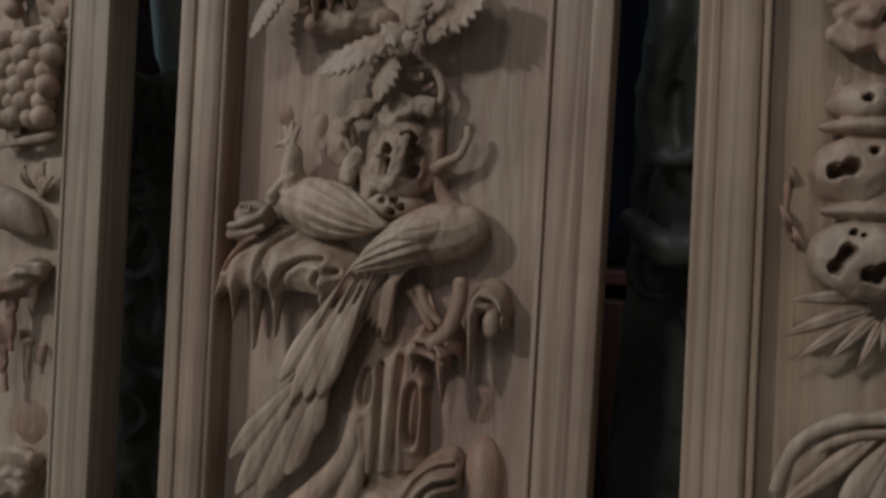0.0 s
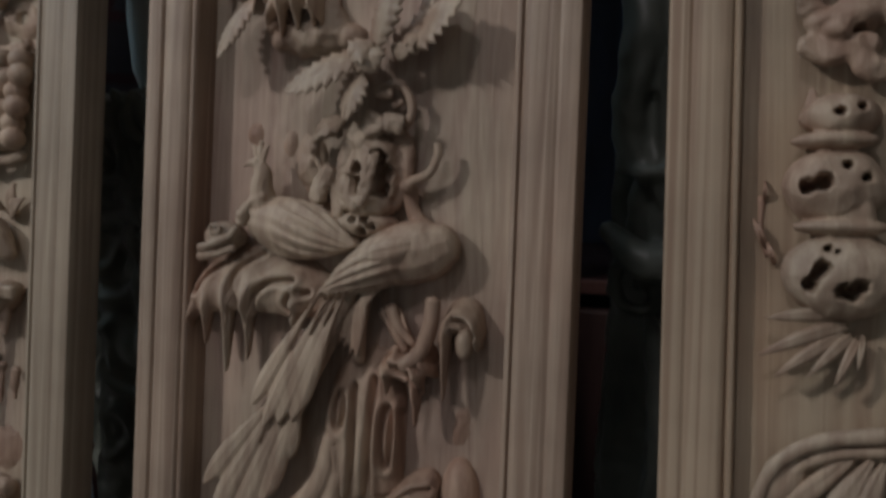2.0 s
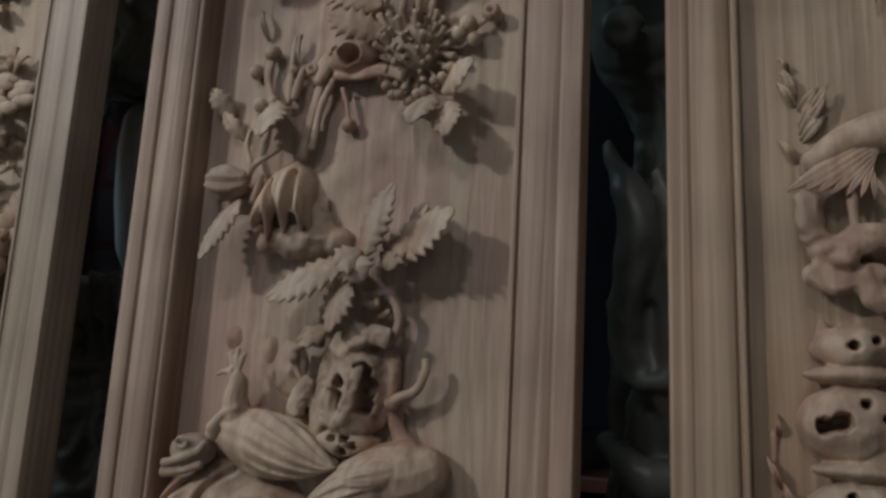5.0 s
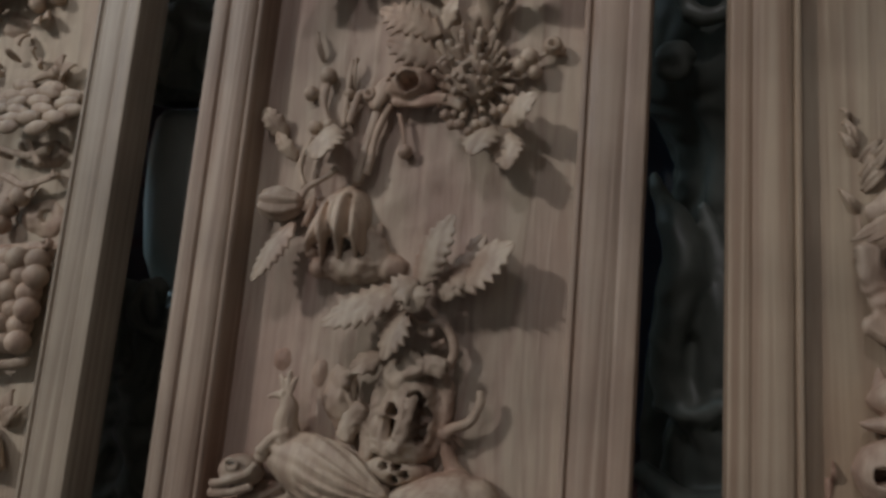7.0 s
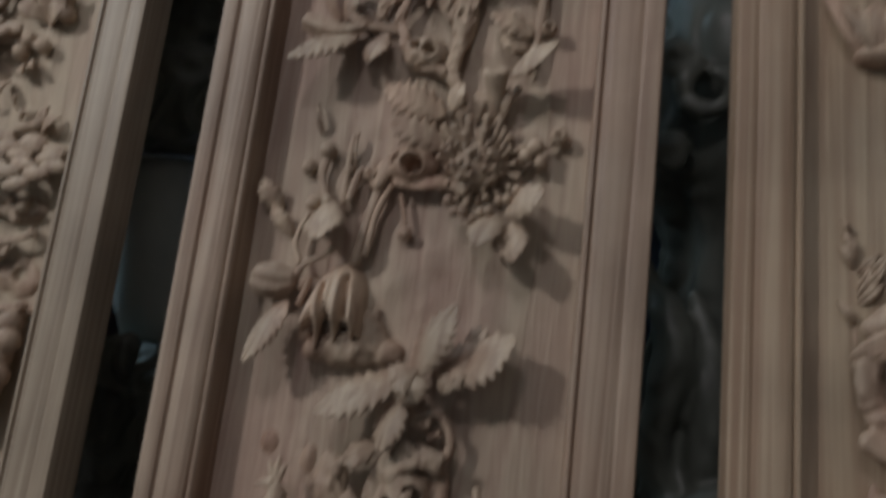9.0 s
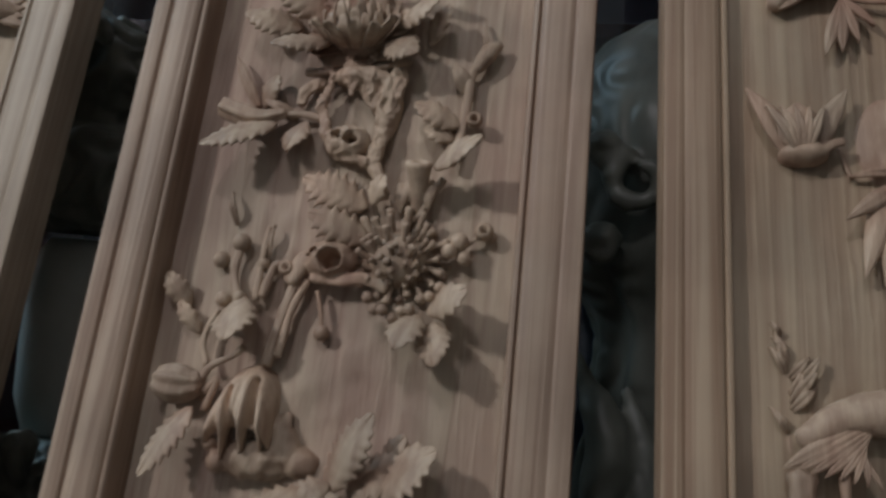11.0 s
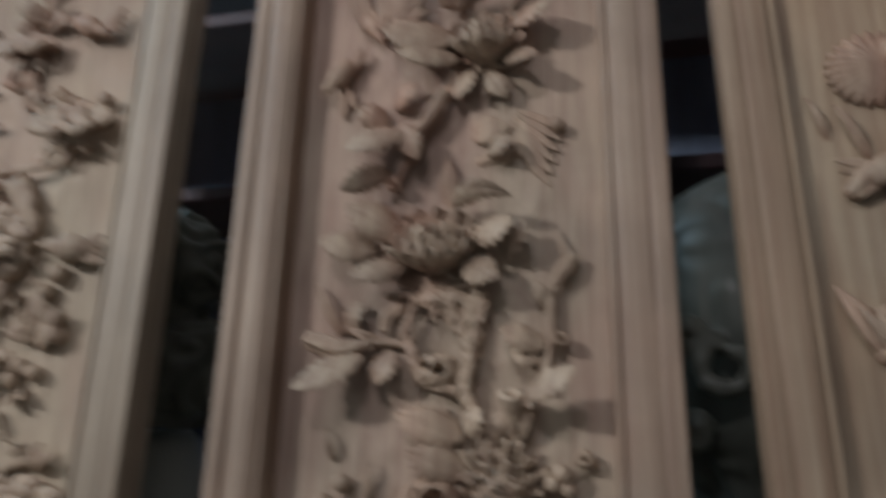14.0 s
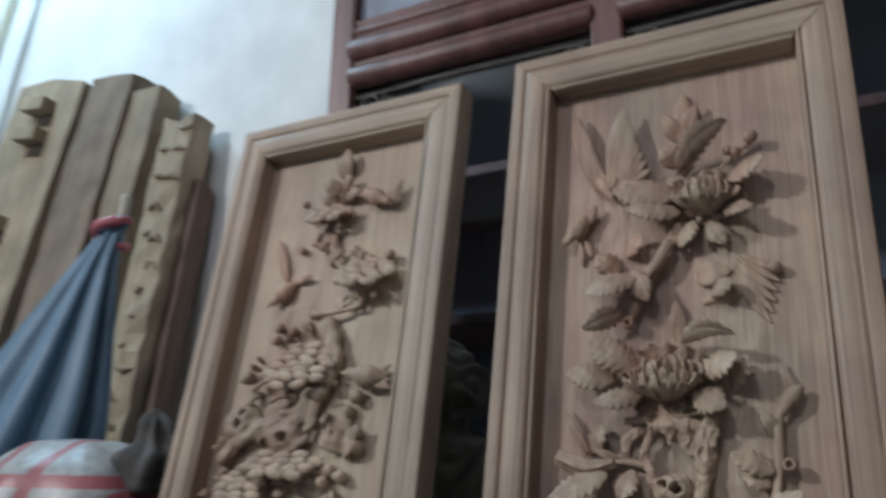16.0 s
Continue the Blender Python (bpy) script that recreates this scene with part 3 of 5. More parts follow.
def carved_panel(label, m, left_mat, right_mat, top_mat, ground=1.0, board=None, lift=0.005):
    panel = tagged(new("carved_panel"), label, "panel", "carved panels leaning on the cabinet")
    panel.matrix_world = m
    side = rail_mesh(HEIGHT, RAIL_W)
    flat_side = rail_mesh(HEIGHT, RAIL_W, True)
    cross = rail_mesh(2 * HALF, 0.060)
    l = mesh("side_rail", *moved(flat_side if left_mat is STREAK else side, pose(-HALF, 0, 0)), left_mat, panel, smooth=False)
    r = mesh("side_rail", *moved(mirrored(flat_side), pose(HALF, 0, 0)), right_mat, panel, smooth=False)
    # cross rails: turn the rail's length along x
    tv = [(-HALF + v[2], v[1], HEIGHT - v[0]) for v in cross[0]]
    bv = [(-HALF + v[2], v[1], v[0]) for v in cross[0]]
    t = mesh("top_rail", tv, cross[1], top_mat, panel, smooth=False)
    b = mesh("bottom_rail", bv, cross[1], top_mat, panel, smooth=False)
    for ob in (l, r, t, b):
        ob.data.set_sharp_from_angle(angle=radians(50))
        ob.data.polygons.foreach_set("use_smooth", [True] * len(ob.data.polygons))
    # board: shallow adze marks under the carving
    n, k = 300, 60
    verts = []
    for i in range(n + 1):
        for j in range(k + 1):
            x, z = -HALF + 0.05 + (2 * HALF - 0.10) * j / k, 0.05 + (HEIGHT - 0.10) * i / n
            mask = max(0.0, min(1.0, (0.125 - abs(x)) / 0.05)) * max(0.0, min(1.0, (1.70 - z) / 0.1)) * ground
            q = Vector((x * 16, z * 12, m.translation.x * 5))
            lump = max(0.0, noise.noise(q) + 0.15) * 0.007 + max(0.0, noise.noise(q * 2.6)) * 0.005 + max(0.0, noise.noise(q * 5.0 + Vector((3, 1, 2))) - 0.1) * 0.004
            gouge = 0.0007 * noise.noise(Vector((x * 150, z * 22, 3.0)))
            verts.append((x, FACE - lift - lump * mask + gouge, z))
    faces = grid_faces(n + 1, k + 1)
    c = len(verts)
    verts += [(x, FACE + 0.012, z) for x, y, z in verts]
    back = [[a + c for a in f][::-1] for f in faces]
    rim = list(range(k + 1)) + [i * (k + 1) + k for i in range(1, n + 1)] + [n * (k + 1) + j for j in range(k - 1, -1, -1)] + [i * (k + 1) for i in range(n - 1, 0, -1)]
    faces = faces + back + [[a, b2, b2 + c, a + c] for a, b2 in zip(rim, rim[1:] + rim[:1])]
    mesh("board", verts, faces, board or BOARD, panel)
    return panel


M = carved_panel("pale camphor wood panel carved with peacocks, peonies and chrysanthemums, leaning upright", pose(-0.21, 0.66, 0, -10, 0, 0), RAIL, RAIL, RAIL_X)
L = carved_panel("pale wooden panel carved with pine, grapes and small birds, leaning upright", pose(-0.7165, 0.66, -0.008, -10, 0, 0), RAIL, PALE, RAIL_X, board=CREAM)
R = carved_panel("streaky wooden panel carved with cranes, rocks and fronds, leaning upright", pose(0.29, 0.66, 0, -10.8, -0.9, 0), STREAK, STREAK, RAIL_X, 0.35, BROWN_BOARD, 0.019)

# ---- carving of the peacock panel, from its top down ----
leaf(M, (0.018, 1.673), (0.019, 1.742), 0.42, 0.008, 0.012, lobes=0)
leaf(M, (0.013, 1.679), (-0.007, 1.717), 0.5, 0.008, 0.014, lobes=0)
leaf(M, (0.021, 1.683), (0.036, 1.721), 0.45, 0.010, 0.020, lobes=0)
stem(M, [(0.016, 1.626), (0.018, 1.657), (0.018, 1.678)], 0.003, 0.010)
leaf(M, (0.012, 1.630), (0.069, 1.685), 0.24, 0.016, 0.036, lobes=7, tooth=0.25, arch=0.012, tilt=-0.9, bend=-0.15)
leaf(M, (0.013, 1.633), (-0.005, 1.660), 0.7, 0.010, 0.020, lobes=3)
knob(M, (0.096, 1.657), 0.010, 0.022)
knob(M, (0.080, 1.640), 0.008, 0.022)
knob(M, (0.069, 1.645), 0.007, 0.020)
stem(M, [(0.055, 1.618), (0.072, 1.638), (0.095, 1.653)], 0.003, 0.014)
# swallow with raised wings
bird(M, (-0.093, 1.646), (-0.070, 1.605), 0.010, 0.014, name="swallow")
for k in range(6):
    a, b = Vector((-0.088, 1.616)), Vector((-0.121, 1.734))
    feather(M, a + Vector((0.004 * k, 0)), b + Vector((0.005 * k, -0.016 * k)), 0.20, 0.018 - 0.001 * k, 0.024, cup=0.15)
for k in range(8):
    a, b = Vector((-0.072, 1.613)), Vector((-0.053, 1.725))
    feather(M, a + Vector((0.001 * k, 0)), b + Vector((0.0045 * k, -0.013 * k)), 0.24, 0.022 - 0.0005 * k, 0.030 - 0.001 * k, cup=0.15)
# small bird on the left edge
bird(M, (-0.099, 1.586), (-0.127, 1.550), 0.013, 0.016, name="small_bird")
feather(M, (-0.105, 1.567), (-0.090, 1.596), 0.4, 0.016, 0.020)
feather(M, (-0.112, 1.552), (-0.108, 1.520), 0.3, 0.014, 0.012)
feather(M, (-0.105, 1.553), (-0.097, 1.529), 0.3, 0.014, 0.012)
# upper peony
peony(M, (0.041, 1.587), 0.050, 0.017, 11)
leaf(M, (0.009, 1.592), (-0.068, 1.605), 0.55, 0.014, 0.030, lobes=6)
leaf(M, (0.015, 1.568), (-0.049, 1.571), 0.42, 0.016, 0.038, lobes=6, cup=0.4)
leaf(M, (0.067, 1.601), (0.115, 1.619), 0.5, 0.014, 0.034, lobes=6)
leaf(M, (0.059, 1.565), (0.100, 1.553), 0.42, 0.014, 0.036, lobes=5, cup=0.4)
leaf(M, (0.028, 1.559), (0.011, 1.521), 0.5, 0.010, 0.014, lobes=4)
leaf(M, (0.043, 1.553), (0.063, 1.520), 0.5, 0.010, 0.014, lobes=4)
leaf(M, (-0.028, 1.587), (-0.059, 1.623), 0.5, 0.008, 0.018, lobes=5)
# limb below it, with its leaves
stem(M, [(0.011, 1.554), (-0.005, 1.523), (-0.025, 1.486), (-0.048, 1.443)], 0.0075, 0.016, 0.006, amp=0.003)
stem(M, [(0.001, 1.530), (-0.015, 1.503), (-0.035, 1.484)], 0.006, 0.026)
leaf(M, (-0.035, 1.491), (-0.097, 1.467), 0.5, 0.022, 0.034, lobes=6, cup=0.35)
leaf(M, (-0.042, 1.499), (-0.022, 1.455), 0.45, 0.020, 0.022, lobes=5)
leaf(M, (-0.052, 1.450), (-0.100, 1.425), 0.30, 0.018, 0.030, lobes=4, tilt=-0.9)
leaf(M, (-0.059, 1.501), (-0.090, 1.527), 0.55, 0.006, 0.014, lobes=5)
leaf(M, (-0.052, 1.522), (-0.028, 1.549), 0.5, 0.006, 0.014, lobes=5)
knob(M, (-0.048, 1.436), 0.009, 0.022, 0.003)
# phoenix on the right with a fan of tail feathers
bird(M, (0.088, 1.478), (0.034, 1.460), 0.010, 0.006, name="bird", beak=False)
leaf(M, (0.026, 1.492), (0.065, 1.494), 0.75, 0.008, 0.012, lobes=0, cup=0.15, name="wing")
for k in range(6):
    a = Vector((0.072, 1.514))
    b = Vector((0.116, 1.488)) + Vector((-0.003 * k, -0.011 * k))
    feather(M, a + Vector((-0.002 * k, -0.004 * k)), b, 0.17, 0.009, 0.013 - 0.001 * k)
knob(M, (0.111, 1.492), 0.009, 0.014)
# curled leaf over the lower peony
leaf(M, (0.011, 1.412), (0.070, 1.426), 0.22, 0.018, 0.036, lobes=6, tooth=0.25, arch=0.016, tilt=-0.9, bend=-0.28)
leaf(M, (0.008, 1.413), (0.004, 1.463), 0.38, 0.008, 0.014, lobes=0)
stem(M, [(0.002, 1.387), (0.007, 1.413), (0.004, 1.439)], 0.004, 0.012)
leaf(M, (0.043, 1.463), (0.070, 1.480), 0.6, 0.008, 0.016, lobes=4)
# lower peony
peony(M, (-0.007, 1.369), 0.056, 0.018, 5)
leaf(M, (-0.064, 1.371), (-0.120, 1.379), 0.5, 0.008, 0.024, lobes=6)
leaf(M, (-0.030, 1.352), (-0.083, 1.338), 0.42, 0.018, 0.036, lobes=7)
leaf(M, (-0.037, 1.382), (-0.094, 1.415), 0.45, 0.010, 0.026, lobes=6)
leaf(M, (0.028, 1.374), (0.074, 1.388), 0.55, 0.012, 0.034, lobes=6)
leaf(M, (0.022, 1.352), (0.060, 1.330), 0.6, 0.018, 0.036, lobes=6)
leaf(M, (0.061, 1.356), (0.080, 1.393), 0.42, 0.008, 0.022, lobes=5)
stem(M, [(-0.052, 1.325), (-0.022, 1.327), (0.007, 1.330), (0.046, 1.339)], 0.004, 0.016)
# hollow stump under the lower peony
fuse()
stem(M, [(-0.013, 1.331), (0.010, 1.308), (0.028, 1.273), (0.027, 1.234), (0.036, 1.205)], 0.008, 0.018, 0.0065, amp=0.004)
stem(M, [(-0.024, 1.320), (-0.030, 1.291), (-0.021, 1.261), (-0.001, 1.242), (0.019, 1.233)], 0.005, 0.022, 0.005, amp=0.003)
rock(M, (-0.003, 1.253), 0.020, 0.017, 0.018, 0.018, 0.004, holes=[(0.006, 0.000, 0.0045), (-0.008, 0.004, 0.004)])
rock(M, (0.031, 1.293), 0.012, 0.034, 0.014, 0.016, 0.004, holes=[(0.0, -0.004, 0.005)])
stem(M, [(0.037, 1.324), (0.037, 1.304), (0.032, 1.283)], 0.007, 0.022, 0.005)
stem(M, [(-0.035, 1.315), (-0.049, 1.307), (-0.052, 1.291)], 0.006, 0.016, 0.005, hollow=0.006)
rock(M, (0.004, 1.318), 0.028, 0.010, 0.020, 0.014, 0.004)
for p in ((-0.003, 1.315), (0.013, 1.312), (0.028, 1.316), (0.041, 1.313)):
    drip(M, p, (p[0], p[1] - 0.018), 0.006, 0.026)
fused(M, "hollow_stump", 0.0013, 0.0016, 0.011, 2)
# bud, blade and leaves on its left
stem(M, [(-0.065, 1.280), (-0.089, 1.274), (-0.111, 1.280), (-0.126, 1.285)], 0.004, 0.022, 0.008, name="bud", hollow=0.008, mid=0.0095, ridges=5)
leaf(M, (-0.068, 1.267), (-0.131, 1.233), 0.36, 0.020, 0.040, lobes=7, cup=0.4)
leaf(M, (-0.042, 1.273), (-0.056, 1.238), 0.6, 0.014, 0.020, lobes=5)
leaf(M, (-0.095, 1.290), (-0.123, 1.340), 0.18, 0.006, 0.016, lobes=0, name="blade")
leaf(M, (-0.089, 1.290), (-0.077, 1.324), 0.5, 0.004, 0.010, lobes=4)
leaf(M, (-0.055, 1.280), (-0.088, 1.295), 0.3, 0.012, 0.018, lobes=0)
stem(M, [(-0.025, 1.276), (-0.050, 1.281), (-0.075, 1.279)], 0.004, 0.018)
# upright stem with buds on its right
stem(M, [(0.093, 1.239), (0.099, 1.270), (0.102, 1.305), (0.104, 1.328), (0.117, 1.349)], 0.0045, 0.016, 0.003)
stem(M, [(0.107, 1.330), (0.115, 1.347), (0.127, 1.358)], 0.003, 0.016, 0.003, name="bud", mid=0.0085)
leaf(M, (0.115, 1.344), (0.109, 1.384), 0.12, 0.006, 0.010, lobes=0, name="blade")
leaf(M, (0.102, 1.308), (0.087, 1.335), 0.5, 0.012, 0.020, lobes=0)
leaf(M, (0.097, 1.273), (0.054, 1.290), 0.42, 0.012, 0.022, lobes=6)
leaf(M, (0.093, 1.260), (0.064, 1.272), 0.5, 0.010, 0.012, lobes=5)
knob(M, (0.110, 1.280), 0.009, 0.020, 0.003)
leaf(M, (0.082, 1.226), (0.126, 1.252), 0.34, 0.028, 0.046, lobes=7, tooth=0.18, cup=0.6)
stem(M, [(0.067, 1.197), (0.068, 1.214), (0.069, 1.231)], 0.006, 0.020, 0.012, name="trumpet_flower", hollow=0.010, heights=[0.014, 0.024, 0.036])
for k, q in enumerate(((0.063, 1.211), (0.077, 1.210), (0.054, 1.206))):
    leaf(M, (q[0], q[1] + 0.012), (q[0], q[1] - 0.014), 0.5, 0.022, 0.018, lobes=0)
stem(M, [(0.087, 1.224), (0.075, 1.203), (0.068, 1.184)], 0.004, 0.016)
# chrysanthemum and its leaves
chrysanthemum(M, (0.056, 1.152), 0.046, 0.020, 4)
leaf(M, (0.023, 1.195), (-0.039, 1.217), 0.48, 0.008, 0.020, lobes=6, tooth=0.75, tilt=0.4)
leaf(M, (0.029, 1.164), (-0.027, 1.184), 0.48, 0.010, 0.024, lobes=6, tooth=0.75, tilt=0.4)
leaf(M, (0.028, 1.196), (0.039, 1.224), 0.5, 0.012, 0.020, lobes=5)
leaf(M, (0.087, 1.104), (0.125, 1.123), 0.55, 0.016, 0.042, lobes=6)
leaf(M, (0.078, 1.107), (0.068, 1.067), 0.62, 0.014, 0.038, lobes=5)
leaf(M, (0.094, 1.098), (0.101, 1.055), 0.5, 0.014, 0.036, lobes=5)
fuse()
rock(M, (-0.003, 1.146), 0.024, 0.017, 0.016, 0.022, 0.003, holes=[(0.004, -0.002, 0.0075), (-0.012, 0.004, 0.003), (-0.016, -0.003, 0.003)], name="hollow_knot")
stem(M, [(-0.014, 1.130), (0.007, 1.127), (0.027, 1.130), (0.050, 1.125)], 0.006, 0.020, 0.005, amp=0.002)
fused(M, "hollow_knot", 0.0012, 0.0, 0.02, 2)
knob(M, (0.108, 1.167), 0.009, 0.022)
knob(M, (0.127, 1.179), 0.010, 0.016, 0.003)
knob(M, (0.113, 1.154), 0.008, 0.018)
knob(M, (0.100, 1.158), 0.008, 0.022)
knob(M, (0.133, 1.176), 0.006, 0.012)
stem(M, [(0.082, 1.153), (0.104, 1.161), (0.127, 1.178)], 0.003, 0.014)
for k in range(9):
    a = (0.036, 1.124)
    knob(M, (a[0] + 0.0075 * k, a[1] - 0.010 - 0.012 * math.sin(k * 0.55) - 0.004 * (k % 2)), 0.0058, 0.024 + 0.002 * (k % 3))
stem(M, [(-0.010, 1.118), (-0.005, 1.102), (-0.002, 1.088)], 0.0025, 0.016)
knob(M, (-0.002, 1.083), 0.0085, 0.014)
# sprays, buds and scalloped leaf on its left
for pts, r in (([(-0.043, 1.053), (-0.037, 1.093), (-0.028, 1.130)], 0.0045), ([(-0.035, 1.061), (-0.030, 1.098), (-0.019, 1.127)], 0.004), ([(-0.057, 1.110), (-0.051, 1.137), (-0.039, 1.138)], 0.004), ([(-0.095, 1.047), (-0.103, 1.069), (-0.094, 1.096)], 0.003), ([(-0.077, 1.103), (-0.086, 1.129), (-0.084, 1.154)], 0.0045), ([(-0.063, 1.105), (-0.063, 1.138), (-0.061, 1.172)], 0.003)):
    stem(M, pts, r, 0.018, r * 0.8)
stem(M, [(-0.033, 1.125), (-0.023, 1.141), (-0.012, 1.145)], 0.008, 0.020, 0.009, hollow=0.008)
knob(M, (-0.084, 1.156), 0.010, 0.018)
knob(M, (-0.102, 1.141), 0.009, 0.014)
knob(M, (-0.090, 1.104), 0.0085, 0.022)
knob(M, (-0.075, 1.106), 0.0075, 0.022)
knob(M, (-0.062, 1.139), 0.007, 0.016)
knob(M, (-0.038, 1.135), 0.008, 0.022, 0.0025)
leaf(M, (-0.096, 1.175), (-0.103, 1.204), 0.2, 0.004, 0.012, lobes=0, name="blade")
leaf(M, (-0.060, 1.138), (-0.058, 1.174), 0.18, 0.006, 0.014, lobes=0, name="blade")
leaf(M, (-0.073, 1.108), (-0.071, 1.062), 0.72, 0.016, 0.040, lobes=6, tooth=0.36)
leaf(M, (-0.125, 1.098), (-0.149, 1.128), 0.4, 0.003, 0.010, lobes=4)
leaf(M, (-0.110, 1.075), (-0.134, 1.104), 0.3, 0.003, 0.008, lobes=4)
# round bud, hanging leaf and trumpet flower
stem(M, [(-0.099, 1.031), (-0.110, 1.030), (-0.124, 1.031), (-0.135, 1.033)], 0.010, 0.022, 0.010, name="bud", hollow=0.008, mid=0.0155, ridges=7)
stem(M, [(-0.096, 1.036), (-0.089, 1.047), (-0.072, 1.057), (-0.064, 1.065)], 0.0035, 0.022)
stem(M, [(-0.092, 1.026), (-0.084, 1.036), (-0.090, 1.010)], 0.004, 0.020)
leaf(M, (-0.096, 1.012), (-0.125, 0.950), 0.34, 0.022, 0.036, lobes=7, tooth=0.36)
fuse()
knob(M, (-0.078, 0.986), 0.008, 0.024)
knob(M, (-0.070, 0.972), 0.011, 0.022)
rock(M, (-0.044, 0.976), 0.032, 0.016, 0.012, 0.018, 0.005, name="low_rock")
rock(M, (-0.023, 0.991), 0.014, 0.026, 0.008, 0.014, 0.004, turn=0.4, name="low_rock")
rock(M, (-0.008, 0.978), 0.020, 0.012, 0.006, 0.012, 0.003, name="low_rock")
fused(M, "low_rock", 0.0014, 0.0, 0.014, 3)
drape(M, [(-0.082, 1.008), (-0.077, 1.034), (-0.062, 1.050), (-0.044, 1.050), (-0.032, 1.036), (-0.028, 1.010)], [(-0.078, 0.984), (-0.064, 0.972), (-0.048, 0.978), (-0.033, 0.982)], 0.042, 0.052, 0.007,
      [[(-0.066, 1.030), (-0.062, 1.012), (-0.055, 0.996)], [(-0.047, 1.038), (-0.043, 1.018), (-0.041, 1.004)]], name="trumpet_flower")
stem(M, [(-0.026, 0.968), (-0.020, 0.988), (-0.020, 1.014)], 0.007, 0.012, 0.004)
# spray of five maple-like leaves
leaf(M, (0.026, 0.958), (0.061, 1.024), 0.36, 0.024, 0.036, lobes=8, tooth=0.34)
leaf(M, (0.048, 0.958), (0.115, 1.000), 0.44, 0.018, 0.034, lobes=7, tooth=0.40)
leaf(M, (0.066, 0.982), (0.084, 1.008), 0.50, 0.012, 0.020, lobes=4)
leaf(M, (0.052, 0.972), (0.083, 0.966), 0.60, 0.022, 0.028, lobes=4, tooth=0.4)
leaf(M, (0.062, 0.976), (0.052, 0.945), 0.70, 0.020, 0.026, lobes=4, tooth=0.4)
leaf(M, (0.022, 0.960), (0.036, 0.935), 0.85, 0.030, 0.034, lobes=4, tooth=0.35, tilt=0.4)
leaf(M, (0.030, 0.964), (0.009, 0.947), 0.90, 0.030, 0.036, lobes=4, tooth=0.35, tilt=0.4)
leaf(M, (0.014, 0.955), (-0.057, 0.918), 0.34, 0.024, 0.036, lobes=8, tooth=0.34)
leaf(M, (0.019, 0.940), (0.007, 0.891), 0.46, 0.024, 0.036, lobes=6, tooth=0.4)
leaf(M, (0.002, 0.900), (-0.026, 0.883), 0.5, 0.020, 0.028, lobes=5)
stem(M, [(0.019, 0.934), (0.030, 0.927), (0.048, 0.930), (0.059, 0.918), (0.062, 0.904), (0.056, 0.892)], 0.0038, 0.022, 0.004)
stem(M, [(0.028, 0.924), (0.041, 0.920), (0.038, 0.932)], 0.004, 0.022)
stem(M, [(-0.032, 0.882), (-0.031, 0.865), (-0.023, 0.851)], 0.0035, 0.018)
stem(M, [(0.043, 0.910), (0.052, 0.916)], 0.004, 0.018)
# hollow rock over the peacocks
fuse()
rock(M, (0.027, 0.848), 0.027, 0.040, 0.014, 0.028, 0.004, holes=[(-0.013, -0.014, 0.005), (-0.013, -0.004, 0.006), (-0.010, 0.008, 0.005), (0.011, -0.012, 0.007), (0.013, 0.002, 0.008), (0.010, 0.014, 0.006)], turn=0.1)
stem(M, [(0.007, 0.823), (0.003, 0.847), (0.005, 0.872), (0.014, 0.892)], 0.010, 0.024, 0.008)
stem(M, [(0.022, 0.823), (0.028, 0.843), (0.033, 0.860), (0.036, 0.867)], 0.007, 0.036, 0.004)
stem(M, [(0.015, 0.877), (0.025, 0.892), (0.029, 0.905)], 0.009, 0.028, 0.006, hollow=0.006)
stem(M, [(0.025, 0.887), (0.043, 0.894), (0.059, 0.891)], 0.009, 0.030, 0.008, hollow=0.008)
stem(M, [(0.046, 0.889), (0.055, 0.872), (0.053, 0.843), (0.044, 0.823)], 0.008, 0.014, 0.008)
stem(M, [(-0.032, 0.870), (-0.030, 0.880), (-0.018, 0.888), (-0.007, 0.887)], 0.004, 0.024, 0.006)
stem(M, [(-0.029, 0.827), (-0.025, 0.842), (-0.015, 0.856)], 0.009, 0.016, 0.008, hollow=0.007)
stem(M, [(-0.010, 0.807), (-0.010, 0.827), (-0.016, 0.852)], 0.007, 0.014, 0.006)
rock(M, (0.022, 0.823), 0.022, 0.012, 0.016, 0.020, 0.004)
fused(M, "hollow_rock", 0.0013, 0.0012, 0.014, 2)
stem(M, [(0.087, 0.877), (0.088, 0.866), (0.081, 0.852), (0.067, 0.845), (0.060, 0.840)], 0.0034, 0.024, 0.0048)
for k in range(4):
    feather(M, (0.062, 0.844), ((0.056, 0.822)[0] + 0.006 * k, (0.056, 0.822)[1] + 0.003 * k), 0.22, 0.022, 0.016)
knob(M, (0.060, 0.840), 0.0085, 0.022)
rock(M, (0.020, 0.806), 0.030, 0.013, 0.014, 0.018, 0.003, holes=[(0.003, 0.004, 0.003), (0.010, -0.002, 0.003), (0.001, -0.006, 0.003), (-0.008, 0.003, 0.0028)])
# low relief knots of the old stump behind
rock(M, (-0.043, 0.860), 0.018, 0.030, 0.002, 0.012, 0.004, name="low_rock")
fuse()
rock(M, (-0.102, 0.888), 0.011, 0.013, 0.003, 0.006, 0.002)
rock(M, (-0.064, 0.878), 0.009, 0.016, 0.004, 0.007, 0.002)
fused(M, "low_rock", 0.0012, 0.0, 0.02, 3)
